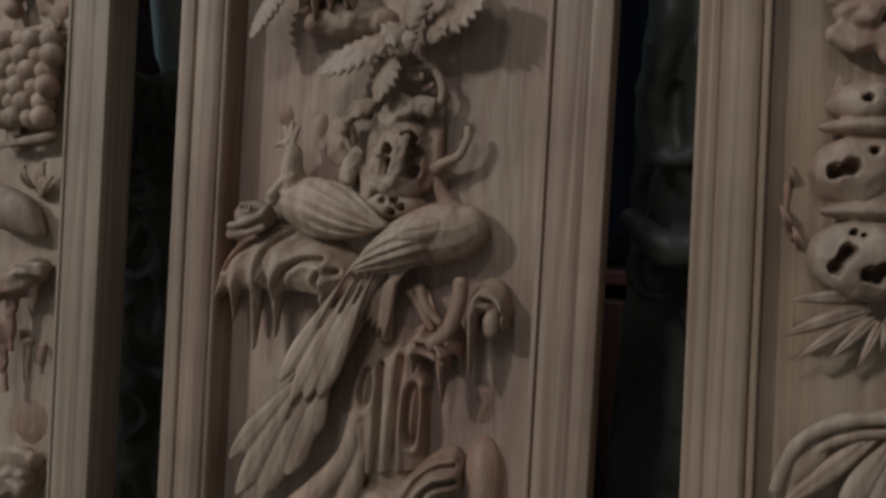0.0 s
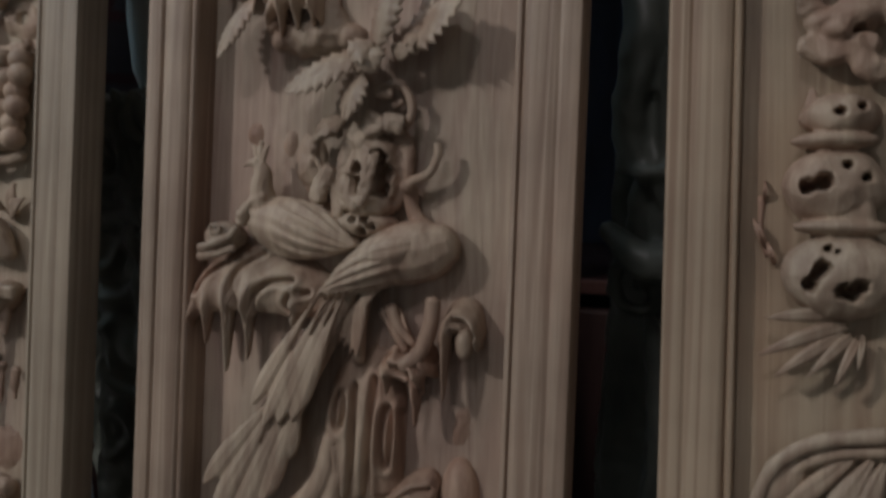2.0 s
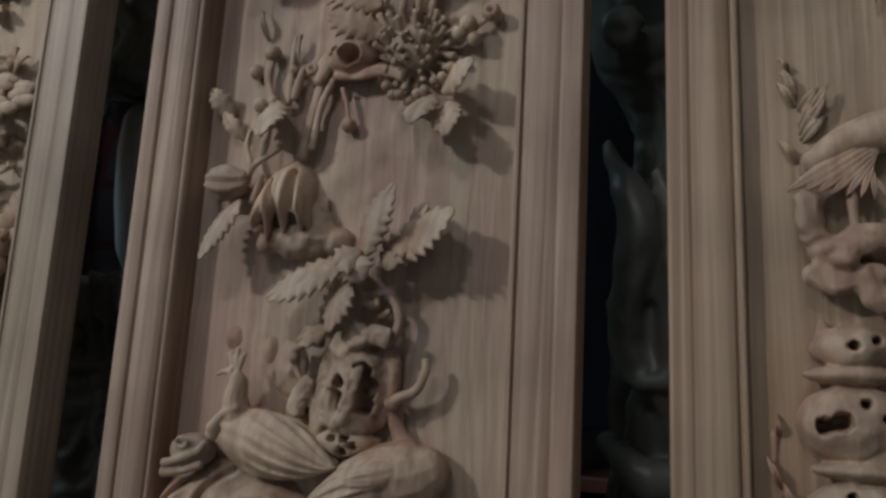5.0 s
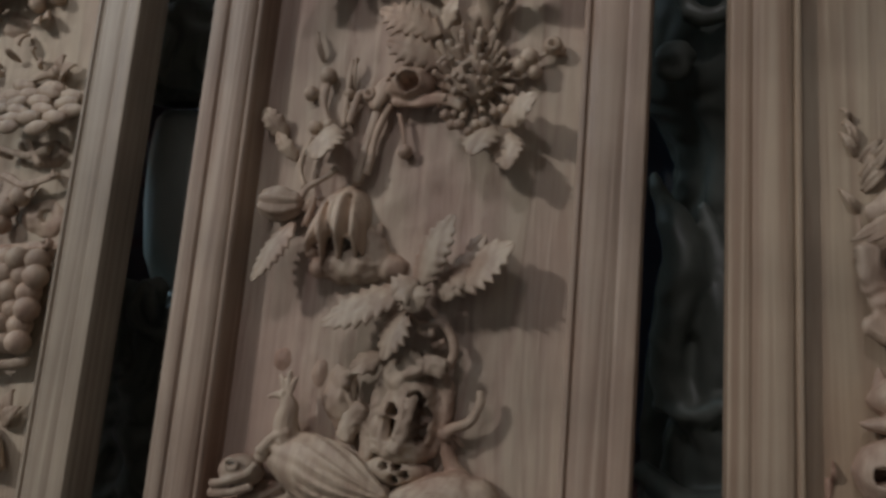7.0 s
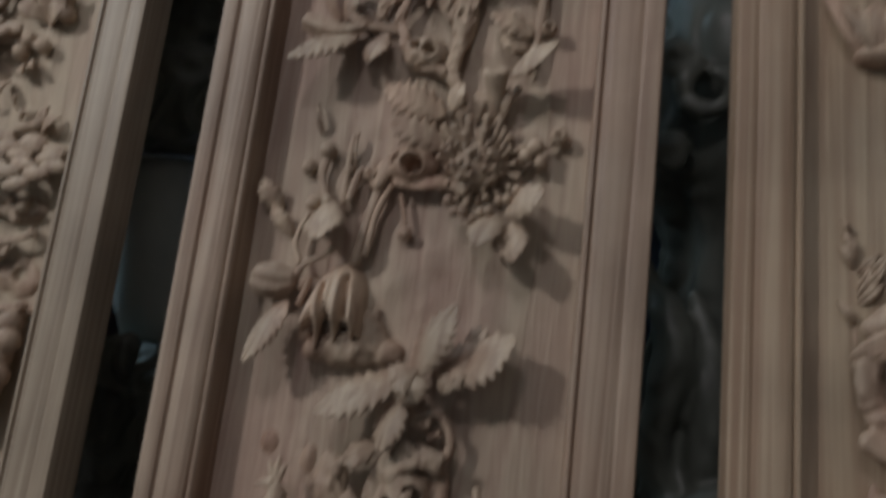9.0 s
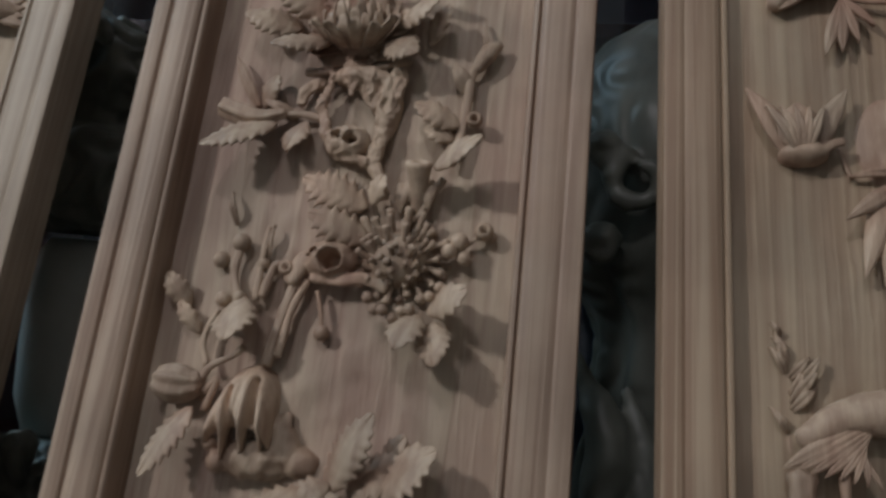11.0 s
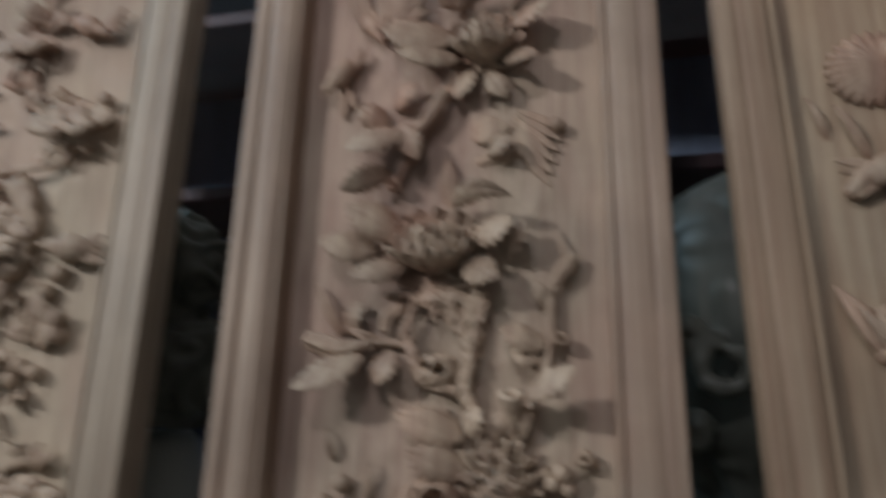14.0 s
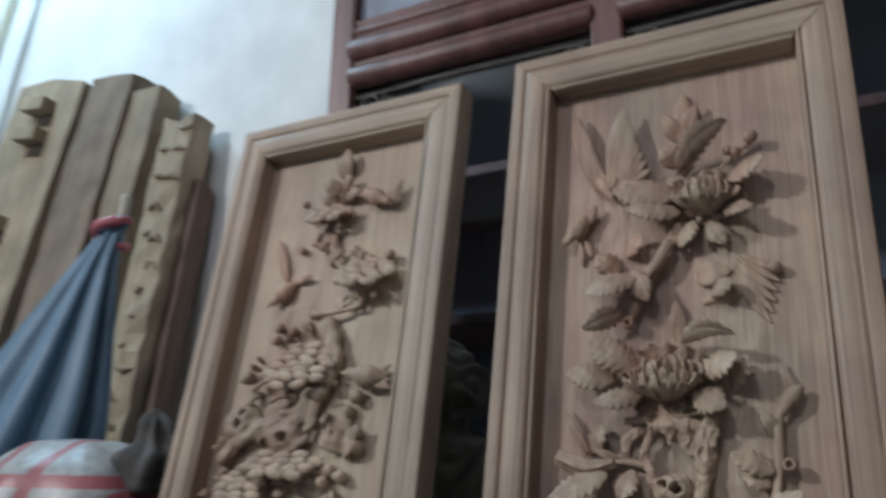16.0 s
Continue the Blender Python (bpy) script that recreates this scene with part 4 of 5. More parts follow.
# small pheasant with a raised crest
fuse()
stem(M, [(-0.081, 0.820), (-0.081, 0.836), (-0.078, 0.849), (-0.081, 0.856)], 0.013, 0.024, 0.0065, name="pheasant_neck", heights=[0.024, 0.028, 0.032, 0.034])
stem(M, [(-0.083, 0.858), (-0.091, 0.858), (-0.098, 0.855)], 0.0045, 0.036, 0.0012, name="beak")
for p in ((-0.090, 0.873), (-0.080, 0.878), (-0.071, 0.873)):
    stem(M, [(-0.080, 0.852), (p[0] * 0.7 + (-0.080, 0.853)[0] * 0.3, p[1]), p], 0.0026, 0.034, 0.0014, name="crest_plume")
stem(M, [(-0.094, 0.811), (-0.074, 0.812), (-0.045, 0.805), (-0.009, 0.793), (0.013, 0.787)], 0.011, 0.018, 0.006, name="pheasant_body", mid=0.020)
leaf(M, (-0.093, 0.809), (0.015, 0.787), 0.50, 0.036, 0.034, lobes=0, cup=0.6, arch=0.010, thick=0.004, name="wing", rib=0.004, blunt=0.8)
stem(M, [(-0.101, 0.803), (-0.093, 0.817), (-0.078, 0.824)], 0.006, 0.030, 0.005, name="pheasant_ruff")
stem(M, [(-0.100, 0.809), (-0.090, 0.822), (-0.075, 0.829)], 0.005, 0.033, 0.004, name="pheasant_ruff")
fused(M, "pheasant", 0.0011, 0.0, 0.02, 3)
# worn rock with drips that it stands on
fuse()
rock(M, (-0.121, 0.790), 0.021, 0.015, 0.024, 0.018, 0.001, freq=25)
stem(M, [(-0.139, 0.779), (-0.124, 0.783), (-0.106, 0.791), (-0.098, 0.800)], 0.004, 0.040, 0.003, name="rock_ridge")
stem(M, [(-0.141, 0.771), (-0.122, 0.773), (-0.102, 0.780)], 0.005, 0.036, 0.003, name="rock_ridge")
loop(M, (-0.121, 0.797), 0.006, 0.004, 0.0022, 0.042)
fused(M, "rock_cap", 0.0013, 0.0, 0.030, 3)
drape(M, [(-0.158, 0.735), (-0.147, 0.765), (-0.119, 0.779), (-0.089, 0.784), (-0.060, 0.780), (-0.033, 0.770), (-0.006, 0.752)], [(-0.155, 0.700), (-0.134, 0.688), (-0.110, 0.660), (-0.087, 0.676), (-0.040, 0.700)], 0.043, 0.062, 0.0075,
      [[(-0.083, 0.775), (-0.099, 0.764), (-0.106, 0.749), (-0.102, 0.733), (-0.097, 0.727)], [(-0.045, 0.752), (-0.066, 0.750), (-0.080, 0.739), (-0.083, 0.724)], [(-0.124, 0.764), (-0.139, 0.752), (-0.147, 0.738)], [(-0.030, 0.742), (-0.044, 0.738), (-0.048, 0.730), (-0.041, 0.722)]])
# large peacock: body, folded wing, long tail
fuse()
stem(M, [(0.098, 0.792), (0.084, 0.786), (0.059, 0.781), (0.030, 0.772), (0.003, 0.757)], 0.019, 0.020, 0.009, name="peacock_body", mid=0.028)
stem(M, [(0.080, 0.799), (0.067, 0.811), (0.062, 0.824), (0.060, 0.839)], 0.009, 0.026, 0.005, name="peacock_neck", heights=[0.012, 0.012, 0.014, 0.018])
leaf(M, (0.090, 0.800), (-0.014, 0.742), 0.40, 0.034, 0.036, lobes=0, cup=0.8, arch=0.018, thick=0.004, name="wing", rib=0.0045, blunt=0.7)
leaf(M, (0.074, 0.789), (0.024, 0.774), 0.42, 0.046, 0.048, lobes=0, cup=0.5, arch=0.006, thick=0.003, name="shoulder_plume", rib=0.002)
for k in range(5):
    feather(M, Vector((0.048, 0.758)) + Vector((-0.004 * k, 0.001 * k)), Vector((-0.004, 0.703)) + Vector((0.006 * k, -0.004 * k)), 0.13, 0.036, 0.030)
stem(M, [(0.008, 0.752), (-0.013, 0.708), (-0.038, 0.662), (-0.060, 0.622)], 0.013, 0.024, 0.020, name="tail", flat=0.7)
# two tiers of round-ended tail feathers
for base, tip, w in (((-0.038, 0.668), (-0.128, 0.560), 0.15), ((-0.043, 0.660), (-0.119, 0.527), 0.16), ((-0.032, 0.662), (-0.095, 0.526), 0.17), ((-0.026, 0.658), (-0.066, 0.553), 0.20), ((-0.022, 0.662), (-0.048, 0.588), 0.26)):
    feather(M, base, tip, w, 0.036, 0.034, arch=0.003, thick=0.006, blunt=2.6)
for base, tip, w in (((-0.006, 0.752), (-0.075, 0.641), 0.13), ((0.000, 0.748), (-0.062, 0.624), 0.13), ((0.010, 0.752), (-0.048, 0.628), 0.13), ((0.018, 0.756), (-0.034, 0.632), 0.14)):
    feather(M, base, tip, w, 0.042, 0.042, arch=0.005, thick=0.006, blunt=2.6)
fused(M, "peacock", 0.0011, 0.0, 0.02, 4)
# legs and the rocks below
stem(M, [(0.022, 0.741), (0.019, 0.715), (0.018, 0.684)], 0.007, 0.018, 0.006, name="leg")
stem(M, [(0.047, 0.733), (0.058, 0.713), (0.070, 0.702)], 0.006, 0.018, 0.004, name="leg")
stem(M, [(0.039, 0.729), (0.053, 0.710), (0.062, 0.696)], 0.005, 0.016, 0.004, name="leg")
for q in ((0.048, 0.707), (0.057, 0.718), (0.067, 0.709)):
    leaf(M, (0.052, 0.733), q, 0.2, 0.012, 0.016, lobes=0, name="tail_covert")
def ring_line(c, ru, rv, a0=0, a1=360, n=9):
    return [(c[0] + ru * math.cos(radians(a)), c[1] + rv * math.sin(radians(a))) for a in np.linspace(a0, a1, n)]


drape(M, [(-0.019, 0.622), (-0.014, 0.652), (0.000, 0.684), (0.020, 0.696), (0.042, 0.694), (0.056, 0.680), (0.062, 0.655)], [], 0.032, 0.135, 0.011,
      [ring_line((0.002, 0.637), 0.0055, 0.016), ring_line((0.049, 0.618), 0.0045, 0.026), [(0.016, 0.660), (0.018, 0.610), (0.014, 0.560), (0.004, 0.525)], [(0.034, 0.668), (0.034, 0.615), (0.031, 0.560)], [(-0.006, 0.600), (-0.004, 0.570), (-0.012, 0.540)], [(0.060, 0.640), (0.063, 0.600)]], name="draped_rock")
drape(M, [(0.040, 0.690), (0.052, 0.700), (0.070, 0.699), (0.084, 0.704), (0.092, 0.690)], [(0.049, 0.655), (0.078, 0.632)], 0.038, 0.030, 0.007, [[(0.050, 0.692), (0.0436, 0.684), (0.058, 0.681), (0.072, 0.677), (0.081, 0.661)], [(0.060, 0.695), (0.072, 0.690), (0.080, 0.681)]], name="draped_rock")
fuse()
stem(M, [(0.091, 0.742), (0.089, 0.720), (0.080, 0.696), (0.066, 0.684)], 0.007, 0.030, 0.008, name="rock_ridge", amp=0.0006)
rock(M, (0.119, 0.707), 0.008, 0.014, 0.025, 0.010, 0.0012)
fused(M, "dripping_rock", 0.0013, 0.0, 0.030, 4)
drape(M, [(0.094, 0.712), (0.098, 0.734), (0.112, 0.745), (0.127, 0.739), (0.133, 0.718)], [(0.102, 0.656), (0.130, 0.700)], 0.038, 0.030, 0.006, [[(0.108, 0.726), (0.118, 0.724), (0.127, 0.714)]], name="dripping_rock")
fuse()
for pts, r, e in (([(-0.004, 0.612), (-0.014, 0.570), (-0.042, 0.535), (-0.060, 0.515)], 0.009, 0.016), ([(0.004, 0.585), (-0.004, 0.555), (-0.016, 0.515)], 0.006, 0.012)):
    stem(M, pts, r, 0.020, e, name="rock_ridge", amp=0.0008)
rock(M, (-0.005, 0.520), 0.062, 0.026, 0.008, 0.016, 0.002, freq=25)
rock(M, (0.024, 0.575), 0.034, 0.040, 0.004, 0.012, 0.002, freq=25)
fused(M, "draped_rock", 0.0015, 0.0, 0.030, 4)
drape(M, [(0.030, 0.545), (0.048, 0.566), (0.068, 0.586), (0.088, 0.592), (0.097, 0.582)], [(0.040, 0.520), (0.070, 0.515)], 0.040, 0.045, 0.010, [[(0.090, 0.577), (0.074, 0.573), (0.056, 0.558), (0.048, 0.542)], [(0.092, 0.565), (0.074, 0.560), (0.063, 0.545)]], name="draped_rock")
rock(M, (0.114, 0.565), 0.018, 0.040, 0.004, 0.016, 0.001, freq=20, name="rock_pillar")
rock(M, (0.113, 0.629), 0.012, 0.030, 0.000, 0.007, 0.003, name="low_rock")

# ---- carving of the pine panel ----
for a, b in (((0.004, 1.722), (0.012, 1.767)), ((0.003, 1.696), (-0.028, 1.717)), ((0.008, 1.701), (0.028, 1.717)), ((0.002, 1.677), (-0.027, 1.687)), ((0.016, 1.684), (0.046, 1.689))):
    leaf(L, a, b, 0.7, 0.012, 0.024, lobes=0)
stem(L, [(0.014, 1.641), (0.010, 1.690), (0.008, 1.741)], 0.003, 0.012)
bird(L, (0.046, 1.689), (0.101, 1.660), 0.013, 0.018, name="small_bird")
for k in range(4):
    feather(L, (0.096, 1.666), ((0.118, 1.693)[0], (0.118, 1.693)[1] - 0.010 * k), 0.35, 0.022, 0.020)
tuft_dome(L, (-0.004, 1.651), 0.038, 0.018, 4, 0.020, 3, 0.011)
rock(L, (-0.019, 1.622), 0.026, 0.014, 0.002, 0.010, 0.004, holes=[(0.0, 0.0, 0.007)])
knob(L, (-0.057, 1.681), 0.008, 0.018)
knob(L, (-0.048, 1.601), 0.008, 0.014)
knob(L, (-0.010, 1.601), 0.008, 0.016)
stem(L, [(0.007, 1.623), (0.014, 1.584), (0.039, 1.554)], 0.005, 0.014)
leaf(L, (-0.000, 1.577), (0.032, 1.591), 0.5, 0.012, 0.02, lobes=0)
for p in ((0.053, 1.588), (0.081, 1.571), (0.115, 1.573), (0.066, 1.578)):
    knob(L, p, 0.010, 0.018)
tuft_dome(L, (0.079, 1.545), 0.050, 0.026, 6, 0.022, 4, 0.0115)
rock(L, (0.062, 1.512), 0.040, 0.018, 0.002, 0.010, 0.004, holes=[(-0.01, 0, 0.008), (0.014, 0.0, 0.007)])
for pts in ([(0.041, 1.492), (0.062, 1.508), (0.085, 1.518)], [(0.079, 1.498), (0.077, 1.515), (0.054, 1.526)], [(0.002, 1.491), (0.041, 1.492), (0.079, 1.498)]):
    stem(L, pts, 0.004, 0.022)
bird(L, (-0.051, 1.546), (-0.083, 1.517), 0.015, 0.018, name="small_bird")
feather(L, (-0.069, 1.547), (-0.099, 1.623), 0.22, 0.014, 0.016)
feather(L, (-0.062, 1.547), (-0.022, 1.556), 0.3, 0.014, 0.020)
for p in ((-0.061, 1.475), (-0.064, 1.457), (-0.034, 1.468), (-0.010, 1.475), (-0.003, 1.492)):
    knob(L, p, 0.010, 0.018)
stem(L, [(0.020, 1.477), (0.041, 1.442), (0.044, 1.401), (0.026, 1.370)], 0.014, 0.016, 0.012, amp=0.004)
tuft_dome(L, (-0.006, 1.412), 0.056, 0.036, 7, 0.022, 5, 0.0115)
rock(L, (-0.047, 1.393), 0.034, 0.016, 0.002, 0.010, 0.004, holes=[(0.004, 0, 0.010)])
for pts in ([(-0.087, 1.382), (-0.059, 1.398), (-0.019, 1.404)], [(-0.050, 1.365), (-0.032, 1.372), (0.008, 1.371)]):
    stem(L, pts, 0.004, 0.022)
bird(L, (0.133, 1.394), (0.078, 1.400), 0.016, 0.020, name="small_bird")
for k in range(4):
    feather(L, (0.107, 1.391), ((0.137, 1.411)[0] + 0.002 * k, (0.137, 1.411)[1] - 0.010 * k), 0.35, 0.022, 0.018)
knob(L, (-0.102, 1.404), 0.012, 0.018)
fuse()
stem(L, [(0.021, 1.379), (0.003, 1.348), (-0.043, 1.333), (-0.091, 1.317), (-0.123, 1.286)], 0.016, 0.014, 0.014, amp=0.004)
rock(L, (-0.101, 1.337), 0.032, 0.028, 0.012, 0.020, 0.004, holes=[(0.0, -0.004, 0.006), (0.012, 0.008, 0.004)], turn=0.5)
rock(L, (-0.019, 1.317), 0.030, 0.024, 0.012, 0.020, 0.004, holes=[(0.004, -0.002, 0.006)])
stem(L, [(0.028, 1.363), (0.020, 1.317), (-0.014, 1.294)], 0.007, 0.018, 0.006)
fused(L, "pine_trunk", 0.0020, 0.0015, 0.02, 2)
for a, b in (((0.087, 1.302), (0.108, 1.331)), ((0.082, 1.305), (0.078, 1.350)), ((0.078, 1.302), (0.048, 1.309)), ((0.079, 1.295), (0.108, 1.309))):
    leaf(L, a, b, 0.6, 0.014, 0.026, lobes=0)
tuft_dome(L, (-0.009, 1.276), 0.064, 0.020, 4, 0.022, 6, 0.012)
tuft_dome(L, (-0.071, 1.245), 0.040, 0.026, 5, 0.022, 7, 0.012)
for p in ((0.066, 1.273), (0.085, 1.266), (0.059, 1.259)):
    knob(L, p, 0.011, 0.018)
rock(L, (-0.002, 1.243), 0.045, 0.020, 0.002, 0.010, 0.004, holes=[(0.0, 0, 0.010)])
# middle height
for p in ((0.080, 1.350), (0.091, 1.370), (0.091, 1.310), (0.103, 1.304), (0.081, 1.327), (0.097, 1.321)):
    knob(L, p, 0.012, 0.016)
stem(L, [(0.091, 1.263), (0.069, 1.269), (0.018, 1.275)], 0.005, 0.018)
rock(L, (0.061, 1.321), 0.035, 0.022, 0.002, 0.010, 0.004, holes=[(0.0, 0, 0.008)])
knob(L, (0.103, 1.181), 0.009, 0.016)
stem(L, [(0.103, 1.181), (0.080, 1.177), (0.056, 1.162)], 0.005, 0.014)
tuft_dome(L, (0.087, 1.135), 0.060, 0.032, 6, 0.022, 8, 0.0125)
rock(L, (0.091, 1.091), 0.036, 0.018, 0.002, 0.010, 0.004, holes=[(-0.01, 0, 0.009), (0.016, 0.002, 0.006)])
for pts in ([(0.112, 1.091), (0.086, 1.085), (0.048, 1.093)], [(0.105, 1.076), (0.091, 1.091), (0.082, 1.102)], [(0.061, 1.063), (0.093, 1.053), (0.131, 1.064)]):
    stem(L, pts, 0.0045, 0.022)
leaf(L, (0.102, 1.172), (0.111, 1.196), 0.6, 0.012, 0.024, lobes=0)
leaf(L, (0.098, 1.175), (0.127, 1.185), 0.5, 0.012, 0.024, lobes=0)
for p in ((0.070, 1.028), (0.085, 1.041), (0.067, 1.011)):
    knob(L, p, 0.013, 0.020)
rock(L, (0.106, 1.021), 0.028, 0.022, 0.002, 0.010, 0.004, holes=[(0.006, 0.002, 0.006)])
stem(L, [(0.052, 0.981), (0.100, 0.988), (0.146, 0.991)], 0.005, 0.016, 0.005)
knob(L, (0.131, 0.992), 0.008, 0.020, 0.002)
knob(L, (0.149, 0.990), 0.008, 0.018, 0.002)
# bunch of grapes
for i in range(6):
    for k in range(4):
        c = (0.126, 0.974)
        knob(L, (c[0] - 0.0195 * k + (0.008 if i % 2 else 0) - 0.002 * i, c[1] - 0.0165 * i), 0.0125, 0.024 + 0.005 * ((i + k) % 2), name="grape", amp=0.0004)
stem(L, [(0.132, 0.874), (0.098, 0.868), (0.058, 0.861)], 0.005, 0.022)
stem(L, [(0.083, 0.859), (0.070, 0.874), (0.085, 0.880)], 0.006, 0.018, 0.007, hollow=0.006)
for a, b in (((0.109, 0.811), (0.119, 0.844)), ((0.101, 0.810), (0.131, 0.829)), ((0.093, 0.816), (0.092, 0.840))):
    leaf(L, a, b, 0.5, 0.010, 0.022, lobes=0)
stem(L, [(0.028, 0.808), (0.062, 0.797), (0.095, 0.786), (0.119, 0.769)], 0.016, 0.022, 0.008, name="bird_body", mid=0.024)
fuse()
rock(L, (0.107, 0.719), 0.030, 0.014, 0.022, 0.022, 0.003, swirl=0.002, turn=0.8)
stem(L, [(0.138, 0.732), (0.110, 0.731), (0.091, 0.718), (0.077, 0.693)], 0.008, 0.034, 0.006, name="rock")
for a, b, r in (((0.115, 0.720), (0.118, 0.684), 0.008), ((0.088, 0.712), (0.090, 0.639), 0.009), ((0.078, 0.669), (0.085, 0.595), 0.008), ((0.115, 0.653), (0.115, 0.611), 0.006), ((0.134, 0.649), (0.134, 0.619), 0.006)):
    drip(L, a, b, r, 0.024)
fused(L, "dripping_rock", 0.0016, 0.0015, 0.028, 3)
rock(L, (0.101, 0.560), 0.030, 0.030, 0.002, 0.008, 0.002, name="low_rock")
fuse()
rock(L, (0.104, 0.503), 0.034, 0.026, 0.020, 0.024, 0.004, swirl=0.0025, turn=0.9)
stem(L, [(0.141, 0.529), (0.114, 0.532), (0.088, 0.516), (0.065, 0.488)], 0.010, 0.034, 0.008, name="rock")
stem(L, [(0.128, 0.497), (0.104, 0.503), (0.085, 0.491), (0.090, 0.473)], 0.007, 0.038, 0.006, name="rock")
fused(L, "dripping_rock", 0.0016, 0.002, 0.028, 3)

rnd = random.Random(21)
for p, n, spread in (((-0.001, 1.662), 7, 0.030), ((0.070, 1.550), 9, 0.045), ((-0.008, 1.445), 8, 0.040), ((-0.070, 1.398), 8, 0.040), ((0.028, 1.363), 8, 0.040), ((-0.082, 1.286), 9, 0.045), ((0.031, 1.258), 8, 0.045), ((-0.102, 1.248), 6, 0.03), ((0.049, 1.184), 7, 0.035), ((0.075, 1.070), 7, 0.04)):
    for k in range(n):
        a = 2 * math.pi * k / n + rnd.uniform(-0.4, 0.4)
        q = spread * rnd.uniform(0.55, 1.0)
        b = (p[0] + q * math.cos(a), p[1] + 0.7 * q * math.sin(a))
        leaf(L, b, (b[0] + 0.016 * math.cos(a), b[1] + 0.016 * math.sin(a) - 0.004), 0.7, 0.012, 0.026, lobes=0, cup=0.4)

# ---- carving of the crane panel ----
for a, b in (((-0.080, 0.752), (-0.134, 0.753)), ((-0.078, 0.745), (-0.139, 0.727)), ((-0.079, 0.739), (-0.129, 0.711)), ((-0.075, 0.737), (-0.108, 0.710)), ((-0.071, 0.735), (-0.090, 0.704)), ((-0.068, 0.738), (-0.075, 0.715))):
    leaf(R, a, b, 0.20, 0.024, 0.034, lobes=0, cup=0.6, name="frond", bend=0.1)
fuse()
rock(R, (-0.086, 0.899), 0.028, 0.016, 0.018, 0.022, 0.003, holes=[(-0.002, 0.001, 0.003), (0.012, 0.004, 0.0025)])
stem(R, [(-0.098, 0.896), (-0.104, 0.907), (-0.105, 0.921)], 0.010, 0.016, 0.002)
rock(R, (-0.091, 0.880), 0.030, 0.0065, 0.024, 0.014, 0.002)
rock(R, (-0.090, 0.846), 0.036, 0.027, 0.020, 0.026, 0.003, holes=[(-0.019, -0.001, 0.0045), (-0.008, 0.002, 0.005), (-0.013, 0.0, 0.0032), (0.008, 0.015, 0.0026), (0.020, 0.006, 0.0024)])
rock(R, (-0.085, 0.816), 0.032, 0.007, 0.026, 0.016, 0.002)
rock(R, (-0.082, 0.780), 0.042, 0.031, 0.022, 0.028, 0.003, holes=[(-0.024, -0.006, 0.0045), (-0.016, 0.006, 0.0048), (-0.020, 0.0, 0.0034), (-0.003, -0.010, 0.0045), (0.007, -0.007, 0.005), (0.004, -0.014, 0.004), (-0.012, 0.020, 0.0022), (-0.008, 0.018, 0.002)])
stem(R, [(-0.069, 0.828), (-0.077, 0.824), (-0.083, 0.817)], 0.010, 0.030, 0.006, name="rock")
fused(R, "pierced_rock", 0.0012, 0.0, 0.02, 3)
leaf(R, (-0.108, 0.651), (-0.140, 0.598), 0.42, 0.030, 0.030, lobes=0, cup=0.35, name="crane_plume", thick=0.006)
leaf(R, (-0.051, 0.663), (-0.118, 0.649), 0.20, 0.022, 0.032, lobes=0, cup=0.4, name="crane_plume", thick=0.006)
stem(R, [(-0.055, 0.668), (-0.089, 0.662), (-0.116, 0.649), (-0.132, 0.630), (-0.140, 0.602)], 0.006, 0.034, 0.005, name="crane_plume")
stem(R, [(-0.054, 0.656), (-0.085, 0.651), (-0.108, 0.640), (-0.123, 0.618), (-0.133, 0.594)], 0.005, 0.030, 0.004, name="crane_plume")
feather(R, (-0.065, 0.658), (-0.133, 0.594), 0.16, 0.028, 0.036, thick=0.006)
feather(R, (-0.062, 0.650), (-0.098, 0.587), 0.28, 0.034, 0.040, thick=0.006)
feather(R, (-0.054, 0.649), (-0.078, 0.584), 0.28, 0.034, 0.040, thick=0.006)
stem(R, [(-0.132, 0.794), (-0.138, 0.813), (-0.138, 0.840)], 0.003, 0.008, 0.002)
leaf(R, (-0.134, 0.800), (-0.144, 0.822), 0.25, 0.006, 0.012, lobes=0, cup=0.1)
leaf(R, (-0.128, 0.787), (-0.134, 0.805), 0.25, 0.006, 0.012, lobes=0, cup=0.1)
leaf(R, (-0.136, 0.836), (-0.136, 0.852), 0.2, 0.004, 0.008, lobes=0)
# crane on a ring of rock
for k in range(8):
    feather(R, Vector((-0.057, 1.053)) + Vector((-0.002 * k, -0.004 * k)), Vector((-0.122, 1.014)) + Vector((0.009 * k, -0.0015 * k)), 0.18, 0.028, 0.030)
stem(R, [(-0.108, 1.034), (-0.079, 1.052), (-0.049, 1.057)], 0.009, 0.022, 0.018, name="crane_body")
stem(R, [(-0.081, 1.021), (-0.082, 1.000), (-0.080, 0.979)], 0.004, 0.024, 0.004, name="crane_leg")
fuse()
stem(R, [(-0.112, 1.008), (-0.109, 0.982), (-0.099, 0.965), (-0.085, 0.951), (-0.066, 0.948)], 0.010, 0.024, 0.010, name="rock", amp=0.002)
rock(R, (-0.077, 0.972), 0.024, 0.010, 0.020, 0.020, 0.003)
stem(R, [(-0.094, 0.961), (-0.084, 0.972), (-0.069, 0.976), (-0.055, 0.974)], 0.012, 0.030, 0.010, name="rock", amp=0.002)
knob(R, (-0.087, 0.966), 0.010, 0.034, 0.0025)
